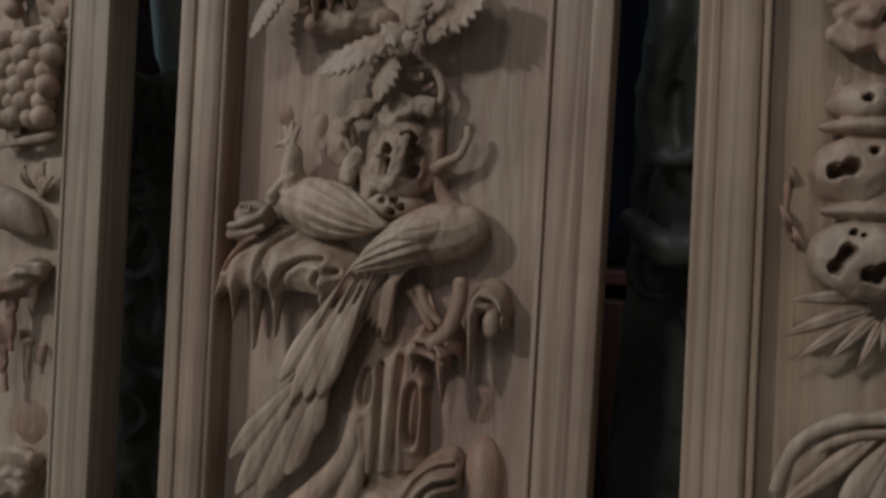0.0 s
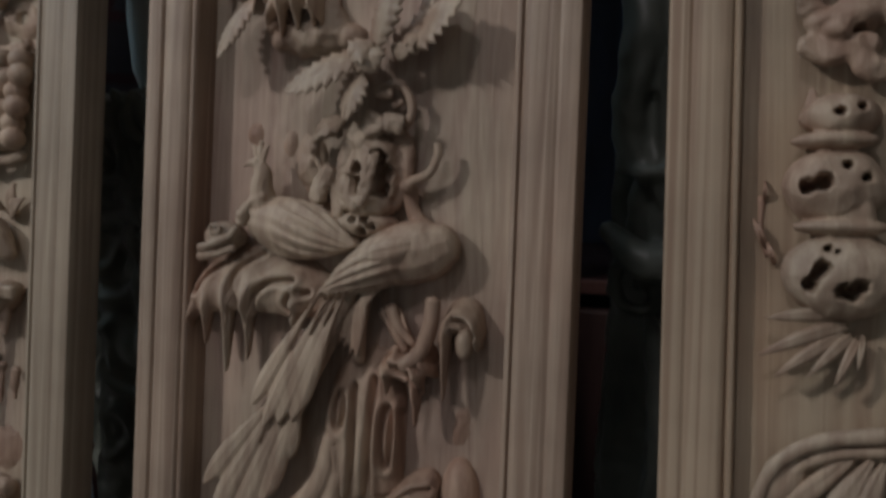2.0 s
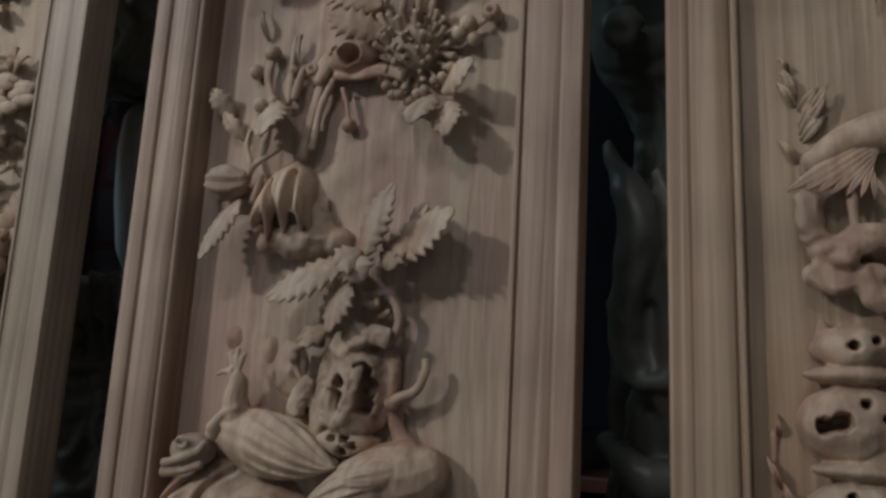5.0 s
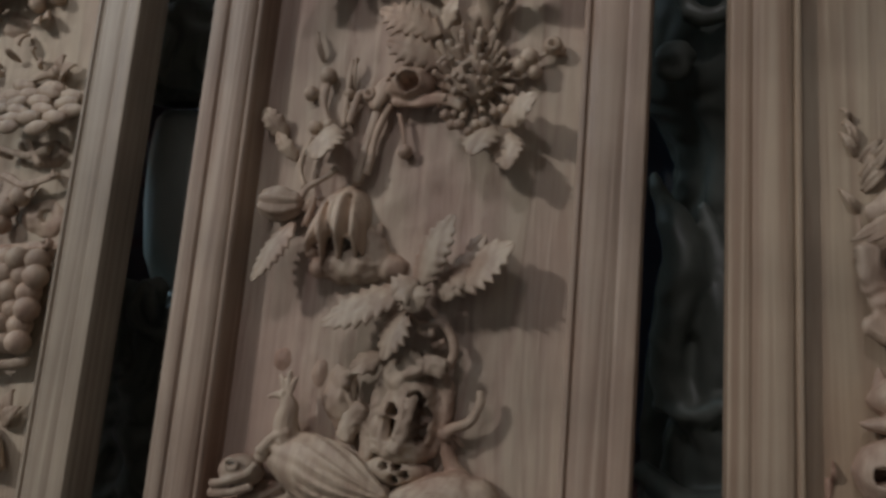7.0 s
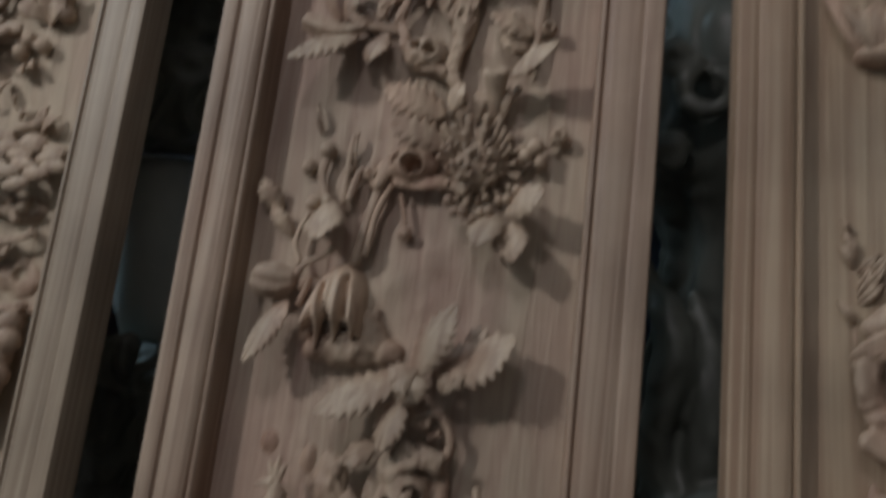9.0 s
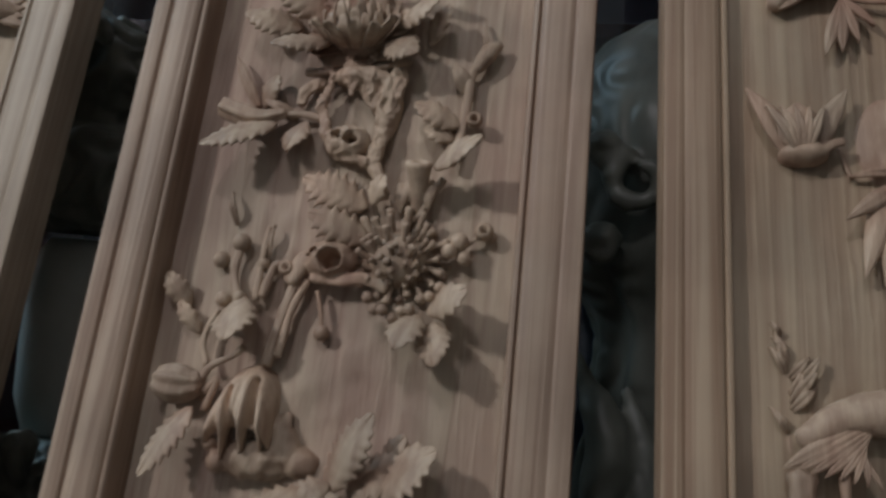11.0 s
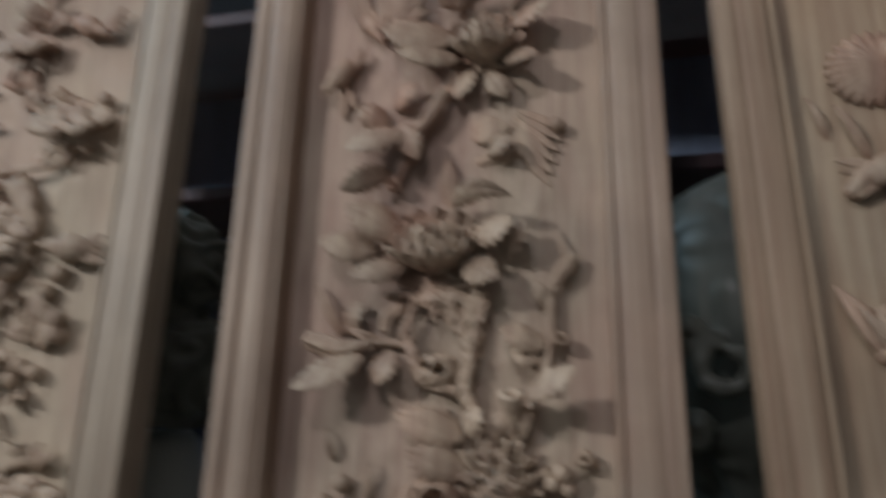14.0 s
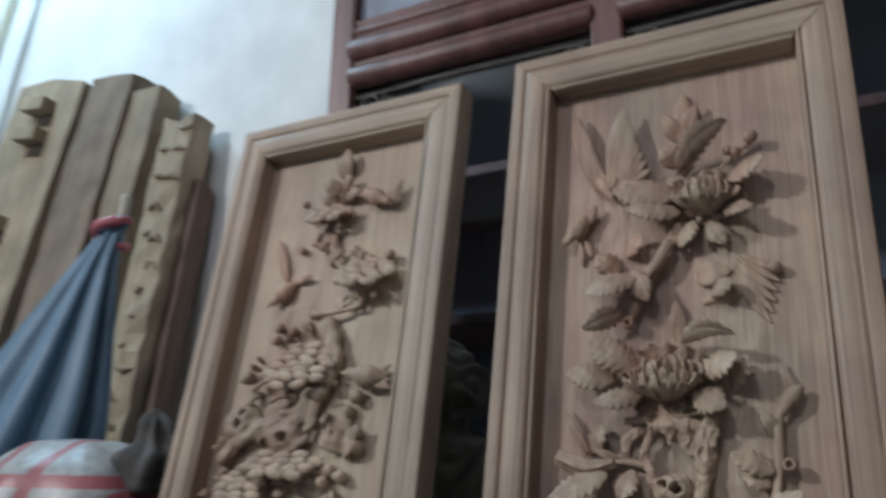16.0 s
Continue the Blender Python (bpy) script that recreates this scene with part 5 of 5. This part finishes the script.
stem(R, [(-0.111, 0.952), (-0.096, 0.944), (-0.081, 0.947), (-0.071, 0.935), (-0.053, 0.930)], 0.010, 0.026, 0.009, name="rock", amp=0.002)
fused(R, "ring_rock", 0.0016, 0.002, 0.02, 3)
stem(R, [(-0.113, 1.072), (-0.113, 1.111), (-0.110, 1.143)], 0.002, 0.004, 0.001)
stem(R, [(-0.113, 1.021), (-0.115, 1.047), (-0.113, 1.072)], 0.0025, 0.006, 0.002)
for a, b in (((-0.115, 1.084), (-0.127, 1.103)), ((-0.115, 1.090), (-0.123, 1.114)), ((-0.112, 1.061), (-0.098, 1.085)), ((-0.112, 1.067), (-0.104, 1.087)), ((-0.115, 1.039), (-0.128, 1.057)), ((-0.112, 1.056), (-0.094, 1.076))):
    leaf(R, a, b, 0.3, 0.004, 0.010, lobes=0)
leaf(R, (-0.106, 1.076), (-0.093, 1.096), 0.3, 0.01, 0.02, lobes=0)
leaf(R, (-0.108, 1.067), (-0.096, 1.086), 0.3, 0.01, 0.02, lobes=0)
# fish-tail flower and bird above
leaf(R, (-0.099, 1.255), (-0.102, 1.306), 0.75, 0.020, 0.026, lobes=0, cup=0.3, name="petal", blunt=1.5)
leaf(R, (-0.101, 1.260), (-0.140, 1.322), 0.28, 0.018, 0.022, lobes=0, name="petal")
leaf(R, (-0.097, 1.260), (-0.063, 1.320), 0.30, 0.018, 0.024, lobes=0, name="petal")
for k in range(5):
    leaf(R, (-0.099, 1.260), ((-0.127, 1.302)[0] + 0.011 * k, (-0.127, 1.302)[1]), 0.2, 0.026, 0.030, lobes=0, name="petal")
rock(R, (-0.097, 1.265), 0.020, 0.010, 0.016, 0.016, 0.002)
stem(R, [(-0.090, 1.263), (-0.077, 1.271), (-0.067, 1.274)], 0.006, 0.022, 0.003, name="branch")
stem(R, [(-0.067, 1.274), (-0.062, 1.256), (-0.058, 1.247)], 0.002, 0.010, 0.002)
leaf(R, (-0.023, 1.253), (-0.061, 1.247), 0.2, 0.010, 0.016, lobes=0, name="frond")
leaf(R, (-0.025, 1.239), (-0.068, 1.207), 0.30, 0.016, 0.028, lobes=0, cup=0.6, name="frond")
leaf(R, (-0.036, 1.234), (-0.057, 1.162), 0.26, 0.020, 0.024, lobes=0, cup=0.6, name="frond")
leaf(R, (-0.026, 1.230), (-0.043, 1.156), 0.26, 0.020, 0.024, lobes=0, cup=0.6, name="frond")
rock(R, (-0.025, 1.280), 0.030, 0.045, 0.004, 0.014, 0.002, name="low_rock")
stem(R, [(-0.116, 1.409), (-0.095, 1.426), (-0.071, 1.436), (-0.039, 1.441)], 0.007, 0.016, 0.006, name="bird_body", mid=0.012)
for k in range(5):
    feather(R, (-0.060, 1.414), ((-0.075, 1.359)[0] + 0.013 * k, (-0.075, 1.359)[1] + 0.003 * k * k), 0.2, 0.020, 0.022)
for k in range(4):
    feather(R, (-0.077, 1.427), ((-0.123, 1.439)[0] + 0.004 * k, (-0.123, 1.439)[1] - 0.012 * k), 0.2, 0.020, 0.020)
leaf(R, (-0.100, 1.417), (-0.034, 1.446), 0.34, 0.026, 0.026, lobes=0, cup=0.6, arch=0.008, thick=0.004, name="wing", rib=0.003)
leaf(R, (-0.093, 1.442), (-0.116, 1.493), 0.16, 0.010, 0.020, lobes=0, name="blade")
stem(R, [(-0.044, 1.436), (-0.025, 1.446), (-0.001, 1.473)], 0.008, 0.020, 0.006)
scallop(R, (-0.076, 1.531), 0.044, 0.040, 0.022, lobes=24, dome=0.010)
knob(R, (-0.062, 1.542), 0.013, 0.020, name="bud", tall=1.6)
leaf(R, (-0.124, 1.463), (-0.139, 1.506), 0.16, 0.008, 0.016, lobes=0, name="blade")
leaf(R, (-0.002, 1.472), (-0.021, 1.508), 0.4, 0.012, 0.024, lobes=5)
leaf(R, (0.003, 1.505), (-0.018, 1.536), 0.4, 0.012, 0.024, lobes=5)
stem(R, [(-0.116, 1.096), (-0.112, 1.132), (-0.111, 1.166)], 0.002, 0.004, 0.001)
for a, b in (((-0.118, 1.112), (-0.126, 1.123)), ((-0.118, 1.100), (-0.125, 1.111)), ((-0.113, 1.080), (-0.099, 1.097)), ((-0.114, 1.069), (-0.098, 1.081))):
    leaf(R, a, b, 0.3, 0.004, 0.010, lobes=0)


for part in R.children:
    if part.name.split(".")[0] not in ("side_rail", "top_rail", "bottom_rail", "board"):
        part.location.y -= 0.011

# ---- room ----
def structure(name, vf, mat, label, category=""):
    ob = mesh(name, *vf, mat, smooth=False)
    return tagged(ob, label, category or name.split("_")[0], kind="structure")


WALL_Y = 1.68
structure("floor", box(-4.2, -3.4, -0.12, 2.8, 2.0, 0.0), FLOOR, "bare grey concrete workshop floor")
structure("wall_north", box(-4.2, WALL_Y, 0.0, 2.8, WALL_Y + 0.15, 3.8), PLASTER, "white plastered wall with faint grey smudges")
structure("wall_west", box(-4.35, -3.4, 0.0, -4.2, WALL_Y + 0.15, 3.8), PLASTER, "plain white plastered wall")
structure("wall_east", box(2.8, -3.4, 0.0, 2.95, WALL_Y + 0.15, 3.8), LOW_BOUNCE, "plain unseen closing wall, darkened to cut bounced light")
structure("wall_south", box(-4.2, -3.55, 0.0, 2.8, -3.4, 3.8), PLASTER, "plain white plastered wall")
structure("ceiling", box(-4.35, -3.55, 3.8, 2.95, WALL_Y + 0.15, 3.9), PLASTER, "plain white ceiling")


def cabinet():
    """A tall rosewood display cabinet: stiles, glazed doors with bars, a carved frieze and metal-coloured fretwork."""
    cab = tagged(new("display_cabinet"), "tall dark rosewood display cabinet with glass doors and carved frieze", "cabinet")
    x0, x1, y0, y1, top = -0.99, 1.35, 1.28, 1.66, 2.55
    mesh("back", *box(x0, y1 - 0.02, 0.0, x1, y1, top), SHEEN_BLUE, cab, smooth=False)
    for z in (0.05, 0.62, 1.50, 1.79):
        mesh("shelf", *box(x0 + 0.03, y0 + 0.03, z, x1 - 0.03, y1 - 0.02, z + 0.022, 0.003), ROSEWOOD, cab, smooth=False)
    stiles = (x0, -0.40, 0.20, 0.78, x1 - 0.06)
    for x in stiles:
        mesh("stile", *box(x, y0, 0.0, x + 0.06, y0 + 0.05, top, 0.006), ROSEWOOD, cab, smooth=False)
    for x in (x0, x1 - 0.02):
        mesh("side", *box(x, y0 + 0.05, 0.0, x + 0.02, y1 - 0.02, top), ROSEWOOD, cab, smooth=False)
    mesh("cornice", *box(x0 - 0.02, y0 - 0.02, top, x1 + 0.02, y1, top + 0.05, 0.01), ROSEWOOD, cab, smooth=False)
    for a, b in zip(stiles, stiles[1:]):
        l, r = a + 0.062, b - 0.002
        frieze = mesh("frieze", *box(l, y0 + 0.024, 2.19, r, y0 + 0.04, top), SHEEN_BLUE, cab, smooth=False)
        rnd = random.Random(int(a * 100))
        for k in range(9):
            cx, cz = l + (r - l) * (k + 0.5) / 9, 2.30 + 0.03 * (k % 2)
            turns = [(cx + 0.022 * (1 - q / 9) * math.cos(q * 0.9 + k), y0 + 0.02, cz + 0.022 * (1 - q / 9) * math.sin(q * 0.9 + k), 0.004) for q in range(8)]
            mesh("scroll_carving", *sweep(turns, ring=6, steps=2), ROSEWOOD, frieze)
        for z, rad in ((2.055, 0.026), (2.118, 0.030), (2.165, 0.014)):
            mesh("moulding", *sweep([(l - 0.003, y0 + 0.016, z, rad), (r + 0.003, y0 + 0.016, z, rad)], ring=16, steps=2), ROSEWOOD, cab)
        mesh("rail", *box(l - 0.001, y0 + 0.008, 2.03, r + 0.001, y0 + 0.045, 2.19), ROSEWOOD, cab, smooth=False)
        # fretwork under the rail
        fret = mesh("fretwork", *sweep([(l, y0 + 0.02, 2.008, 0.0045), ((l + r) / 2, y0 + 0.02, 2.012, 0.0045), (r, y0 + 0.02, 2.008, 0.0045)], ring=8, steps=3), BRASS, cab)
        for end, s in ((l, 1), (r, -1)):
            for cx, rad, ph in ((0.035, 0.026, 0.0), (0.085, 0.018, 2.0)):
                turns = [(end + s * cx + rad * (1 - q / 12) * math.cos(q * 0.8 + ph), y0 + 0.02, 1.985 + rad * (1 - q / 12) * math.sin(q * 0.8 + ph), 0.0045) for q in range(10)]
                mesh("scroll", *sweep(turns, ring=7, steps=3), BRASS, fret)
        # lower doors take the darkened copy, standing in for shade in the gaps
        mesh("lower_door", *box(l, y0 + 0.015, 0.05, r, y0 + 0.035, 0.60, 0.004), SHADED_ROSEWOOD, cab, smooth=False)
        pane = mesh("glass_pane", *box(l, y0 + 0.022, 0.645, r, y0 + 0.026, 2.03), GLASS, cab, smooth=False)
        pane.visible_shadow = False
    return cab


cabinet()


def lumps(rows, ring=30, folds=0, fold=0.0, amp=0.006, freq=14, cx=0.0, cy=0.0, squash=0.8):
    """A draped standing form turned about z from rows of (radius, z, fold depth)."""
    rr = curve(rows, 5)
    verts = []
    for r, z, fd in rr:
        for k in range(ring):
            a = 2 * math.pi * k / ring
            q = max(0.002, r * (1 + fd * math.cos(folds * a + 1.5 * math.sin(z * 9))))
            v = Vector((cx + q * math.cos(a), cy + q * squash * math.sin(a), z))
            verts.append(v + Vector((math.cos(a), squash * math.sin(a), 0)) * rough_at(v, amp, freq))
    faces = grid_faces(len(rr), ring, True)
    faces += [list(range(ring))[::-1], list(range((len(rr) - 1) * ring, len(rr) * ring))]
    return verts, faces


def spiral(cx, cy, cz, r, w, turns=1.3, start=0.4, n=12, shrink=0.55):
    pts = []
    for k in range(n):
        s = k / (n - 1)
        a = start + turns * 2 * math.pi * s
        q = r * (1 - shrink * s)
        pts.append((cx + q * math.cos(a), cy - 0.012 * s, cz + q * math.sin(a), w * (1 - 0.3 * s)))
    return sweep(pts, ring=10, steps=4)


# dark statues standing between the cabinet and the panels
body = lumps([(0.17, 0.0, 0.1), (0.16, 0.25, 0.12), (0.145, 0.55, 0.12), (0.135, 0.85, 0.10), (0.115, 1.04, 0.10), (0.125, 1.10, 0.03), (0.165, 1.17, 0.0), (0.175, 1.26, 0.0), (0.165, 1.34, 0.0), (0.13, 1.41, 0.0), (0.05, 1.455, 0.0)], ring=72, folds=11, cx=0.14, cy=1.13, squash=0.72)
folds_extra = [sweep([(0.00 + 0.05 * k, 1.03, 1.06 - 0.03 * k, 0.006), (0.035 + 0.04 * k, 1.005, 0.97 - 0.04 * k, 0.024), (0.02 + 0.05 * k, 1.005, 0.86 - 0.02 * k, 0.016), (0.075 + 0.04 * k, 1.01, 0.79 - 0.03 * k, 0.022), (0.03 + 0.06 * k, 1.02, 0.70, 0.006)], ring=14, steps=7, flat=0.8) for k in range(3)]
folds_extra += [sweep([(0.0, 1.01, 0.765, 0.010), (0.04, 0.99, 0.735, 0.020), (0.09, 0.99, 0.745, 0.020), (0.13, 1.01, 0.79, 0.010)], ring=12, steps=6), sweep([(0.01, 1.01, 0.83, 0.006), (0.05, 0.99, 0.825, 0.009), (0.10, 0.99, 0.850, 0.009), (0.14, 1.02, 0.835, 0.006)], ring=12, steps=6)]
scrolls = [spiral(0.052, 1.008, 1.232, 0.030, 0.012, 0.95, 1.9), spiral(0.015, 1.010, 1.262, 0.016, 0.008), spiral(0.018, 1.016, 1.168, 0.018, 0.009),
           spiral(0.070, 1.035, 0.80, 0.040, 0.010, 1.1, 2.5), spiral(0.035, 1.030, 0.70, 0.035, 0.010, 1.2, 0.5), spiral(0.060, 1.030, 0.93, 0.030, 0.008, 1.0, 4.0)]
folds = [sweep([(0.02 + 0.02 * k, 1.035, 0.99 - 0.05 * k, 0.004), (0.045 + 0.012 * k, 1.022, 0.87 - 0.05 * k, 0.014), (0.03 + 0.02 * k, 1.028, 0.75 - 0.05 * k, 0.011), (0.08 + 0.01 * k, 1.03, 0.66 - 0.05 * k, 0.004)], ring=10, steps=5) for k in range(4)]
fuse()
for piece in (body, *scrolls, *folds, *folds_extra):
    mesh("statue", *piece, STATUE)
tagged(fused(None, "statue", 0.0042, 0.003, 0.05, 3, STATUE), "dark green-grey carved wooden statue with robe folds behind the panels", "statue")

low = lumps([(0.15, 0.0, 0.0), (0.14, 0.45, 0.08), (0.12, 0.72, 0.10), (0.10, 0.86, 0.08), (0.06, 0.905, 0.05)], ring=60, folds=9, cx=-0.64, cy=1.13, squash=0.8)
arm = sweep([(-0.74, 1.08, 0.80, 0.05), (-0.735, 1.03, 0.90, 0.042), (-0.735, 1.02, 0.96, 0.050), (-0.728, 1.02, 1.02, 0.044), (-0.740, 1.03, 1.10, 0.048), (-0.71, 1.09, 1.19, 0.05)], ring=24, steps=10, amp=0.022, freq=34)
drum = lumps([(0.05, 1.165, 0.0), (0.105, 1.18, 0.0), (0.116, 1.20, 0.0), (0.116, 1.25, 0.0), (0.108, 1.28, 0.0), (0.08, 1.292, 0.0), (0.06, 1.31, 0.0), (0.09, 1.345, 0.0), (0.085, 1.39, 0.05), (0.05, 1.43, 0.1), (0.02, 1.45, 0.1)], ring=60, folds=7, cx=-0.63, cy=1.13, squash=0.8)
knobs = [spiral(-0.60 - 0.03 * k, 1.045, 1.385 + 0.02 * (k % 2), 0.026, 0.014, 0.8, k) for k in range(4)]
knobs += [sweep([(-0.70 + 0.018 * k, 1.06, 0.84, 0.012), (-0.695 + 0.018 * k, 1.04, 0.89 + 0.02 * (k % 2), 0.016), (-0.69 + 0.018 * k, 1.06, 0.91, 0.008)], ring=9, steps=4) for k in range(6)]
knobs += [arm, drum]
# jar shape is invented, added for an unidentified pale patch in the left gap
jar = mesh("jar", *moved(lathe([(0.030, 0.0), (0.042, 0.004), (0.056, 0.05), (0.058, 0.12), (0.054, 0.19), (0.046, 0.235), (0.036, 0.25), (0.030, 0.25), (0.028, 0.20)], 32), pose(-0.645, 1.165, 0.905)), PALE_PATCH)
tagged(jar, "plain grey-blue jar shape added to fill a pale patch in the left gap", "jar")
fuse()
for piece in (low, *knobs):
    mesh("statue", *piece, STATUE)
tagged(fused(None, "statue", 0.0042, 0.011, 0.05, 2, STATUE), "dark grey-green carved wooden statue on a drum-shaped stand", "statue")


# ---- corner beside the cabinet ----
def plank(name, label, x, y, w, d, h, rx, ry, mat, rough=0.0, chips=0):
    """A thick sawn board leaning on the wall; rough: waviness of its faces."""
    ob = tagged(new(name), label, "plank", "timbers leaning on the wall")
    ob.matrix_world = pose(x, y, 0, rx, ry, 0)
    n, verts = 44, []
    sect = [(0, 0), (w * 0.5, -0.003), (w, 0), (w + 0.002, d * 0.5), (w, d), (w * 0.5, d), (0, d), (-0.002, d * 0.5)]
    for i in range(n + 1):
        z = h * i / n
        for u, v in sect:
            p = Vector((u, v, z))
            k = rough_at(p, rough, 22, x) + rough_at(p, rough * 0.6, 55, x)
            end = rough_at(p, 0.03, 14, x) if i == n else 0
            verts.append((u + k, v + rough_at(p, rough * 1.3, 26, x + 4), z + end))
    m = len(sect)
    faces = grid_faces(n + 1, m, True) + [list(range(m))[::-1], list(range(n * m, n * m + m))]
    mesh("board", verts, faces, mat, ob, smooth=False)
    rnd = random.Random(h)
    for k in range(chips):
        z = h - 0.06 - 0.95 * (k / chips) ** 1.3 + rnd.uniform(-0.03, 0.03)
        u = rnd.uniform(0.1, 0.6) * w
        ln = rnd.uniform(0.15, 0.55) * w
        mesh("notch_ridge", *sweep([(u, -0.004, z, 0.004), (u + ln * 0.5, -0.010, z + rnd.uniform(-0.02, 0.02), rnd.uniform(0.005, 0.012)), (u + ln, -0.004, z - 0.004, 0.004)], ring=7, steps=3, amp=0.003), mat, ob)
    return ob


wide = plank("timber_plank", "thick pale sawn timber with square mortised blocks, leaning on wall", -2.93, 1.32, 0.36, 0.09, 2.56, -5, 8, TIMBER, 0.003)
for u, z in ((0.20, 2.44), (0.21, 2.33), (0.16, 2.02), (0.165, 1.91)):
    block = mesh("mortise_block", *box(u - 0.07, -0.05, z - 0.005, u + 0.045, 0.004, z + 0.045, 0.004), TIMBER, wide, smooth=False)
    # dark plate on the face, painted as the shade inside an open mortise
    mesh("mortise", *box(u - 0.03, -0.005, z - 0.050, u + 0.055, 0.004, z - 0.008, 0.002), SOCKET_SHADE, block, smooth=False)
plank("timber_plank", "weathered greyish brown timber post, leaning on wall", -2.46, 1.34, 0.20, 0.10, 2.50, -5, 6, AGED, 0.004)
plank("timber_plank", "narrow sawn timber with a worn round top, leaning on wall", -2.21, 1.36, 0.12, 0.09, 2.42, -5, 5, TIMBER, 0.006)
plank("timber_plank", "rough notched timber with adze cuts, leaning on wall", -1.955, 1.37, 0.125, 0.08, 2.27, -5, 3, TIMBER, 0.010, 15)
plank("timber_plank", "dark brown thin board, leaning on wall", -1.80, 1.42, 0.035, 0.06, 2.05, -5, 2, BROWN, 0.002)
plank("timber_lath", "thin beige lath leaning on the white wall", -3.36, 1.50, 0.045, 0.02, 3.35, -1.5, 10, STRIP, 0.001)


def umbrella():
    um = tagged(new("umbrella"), "large folded blue nylon umbrella tied with pink cord", "umbrella")
    um.location = (0, 0, 0)
    axis = [(-1.505, 1.20, 1.79), (-1.535, 1.18, 1.70), (-1.60, 1.15, 1.48), (-1.68, 1.12, 1.20), (-1.80, 1.08, 0.80), (-1.90, 1.05, 0.45)]
    rad = [0.030, 0.055, 0.150, 0.255, 0.33, 0.30]
    spine = [(*a, r) for a, r in zip(axis, rad)]
    rows = curve(spine, 6)
    ring, verts = 72, []
    for i, r in enumerate(rows):
        for k in range(ring):
            a = 2 * math.pi * k / ring
            f = abs(math.sin(4.5 * a + 0.25 * math.sin(i * 0.35)))
            q = r[3] * (0.70 + 0.36 * f)
            verts.append((r[0] + q * math.cos(a), r[1] + 0.55 * q * math.sin(a), r[2] + 0.3 * q * math.cos(a) * 0.4))
    faces = grid_faces(len(rows), ring, True) + [list(range(ring))[::-1], list(range((len(rows) - 1) * ring, len(rows) * ring))]
    mesh("canopy", verts, faces, CLOTH, um)
    mesh("shaft", *sweep([(-1.50, 1.20, 1.74, 0.012), (-1.495, 1.20, 1.84, 0.012)], ring=10, steps=2), STRIP, um)
    for k in range(5):
        a = k * 1.25
        mesh("cord", *sweep([(-1.517 + 0.036 * math.cos(a + q * 0.5), 1.19 + 0.034 * math.sin(a + q * 0.5), 1.735 + 0.012 * k - 0.02 + 0.006 * q, 0.011) for q in range(5)], ring=8, steps=3, amp=0.004), PINK, um)
    mesh("canopy_tip", *sweep([(-1.90, 1.05, 0.46, 0.05), (-1.98, 1.02, 0.02, 0.015)], ring=10, steps=3), STRIP, um)
    return um


umbrella()


def sack():
    """A bulging plaid sack, standing."""
    verts, faces = lumps([(0.20, 0.0, 0.0), (0.25, 0.15, 0.03), (0.26, 0.5, 0.05), (0.255, 0.9, 0.05), (0.24, 1.10, 0.04), (0.19, 1.22, 0.05), (0.10, 1.275, 0.08), (0.03, 1.285, 0.05)], ring=48, folds=7, amp=0.03, freq=7, cx=-1.27, cy=1.0, squash=0.75)
    return tagged(mesh("sack", verts, faces, SACK), "white woven plastic sack with red plaid lines, bulging", "sack")


sack()
rag = lumps([(0.03, 1.20, 0.0), (0.05, 1.25, 0.3), (0.028, 1.28, 0.4), (0.03, 1.31, 0.4), (0.008, 1.335, 0.3)], ring=32, folds=5, amp=0.03, freq=16, cx=-1.075, cy=0.99)
tagged(mesh("rag", *rag, GREY), "crumpled dark grey rag lying on the plaid sack", "rag")
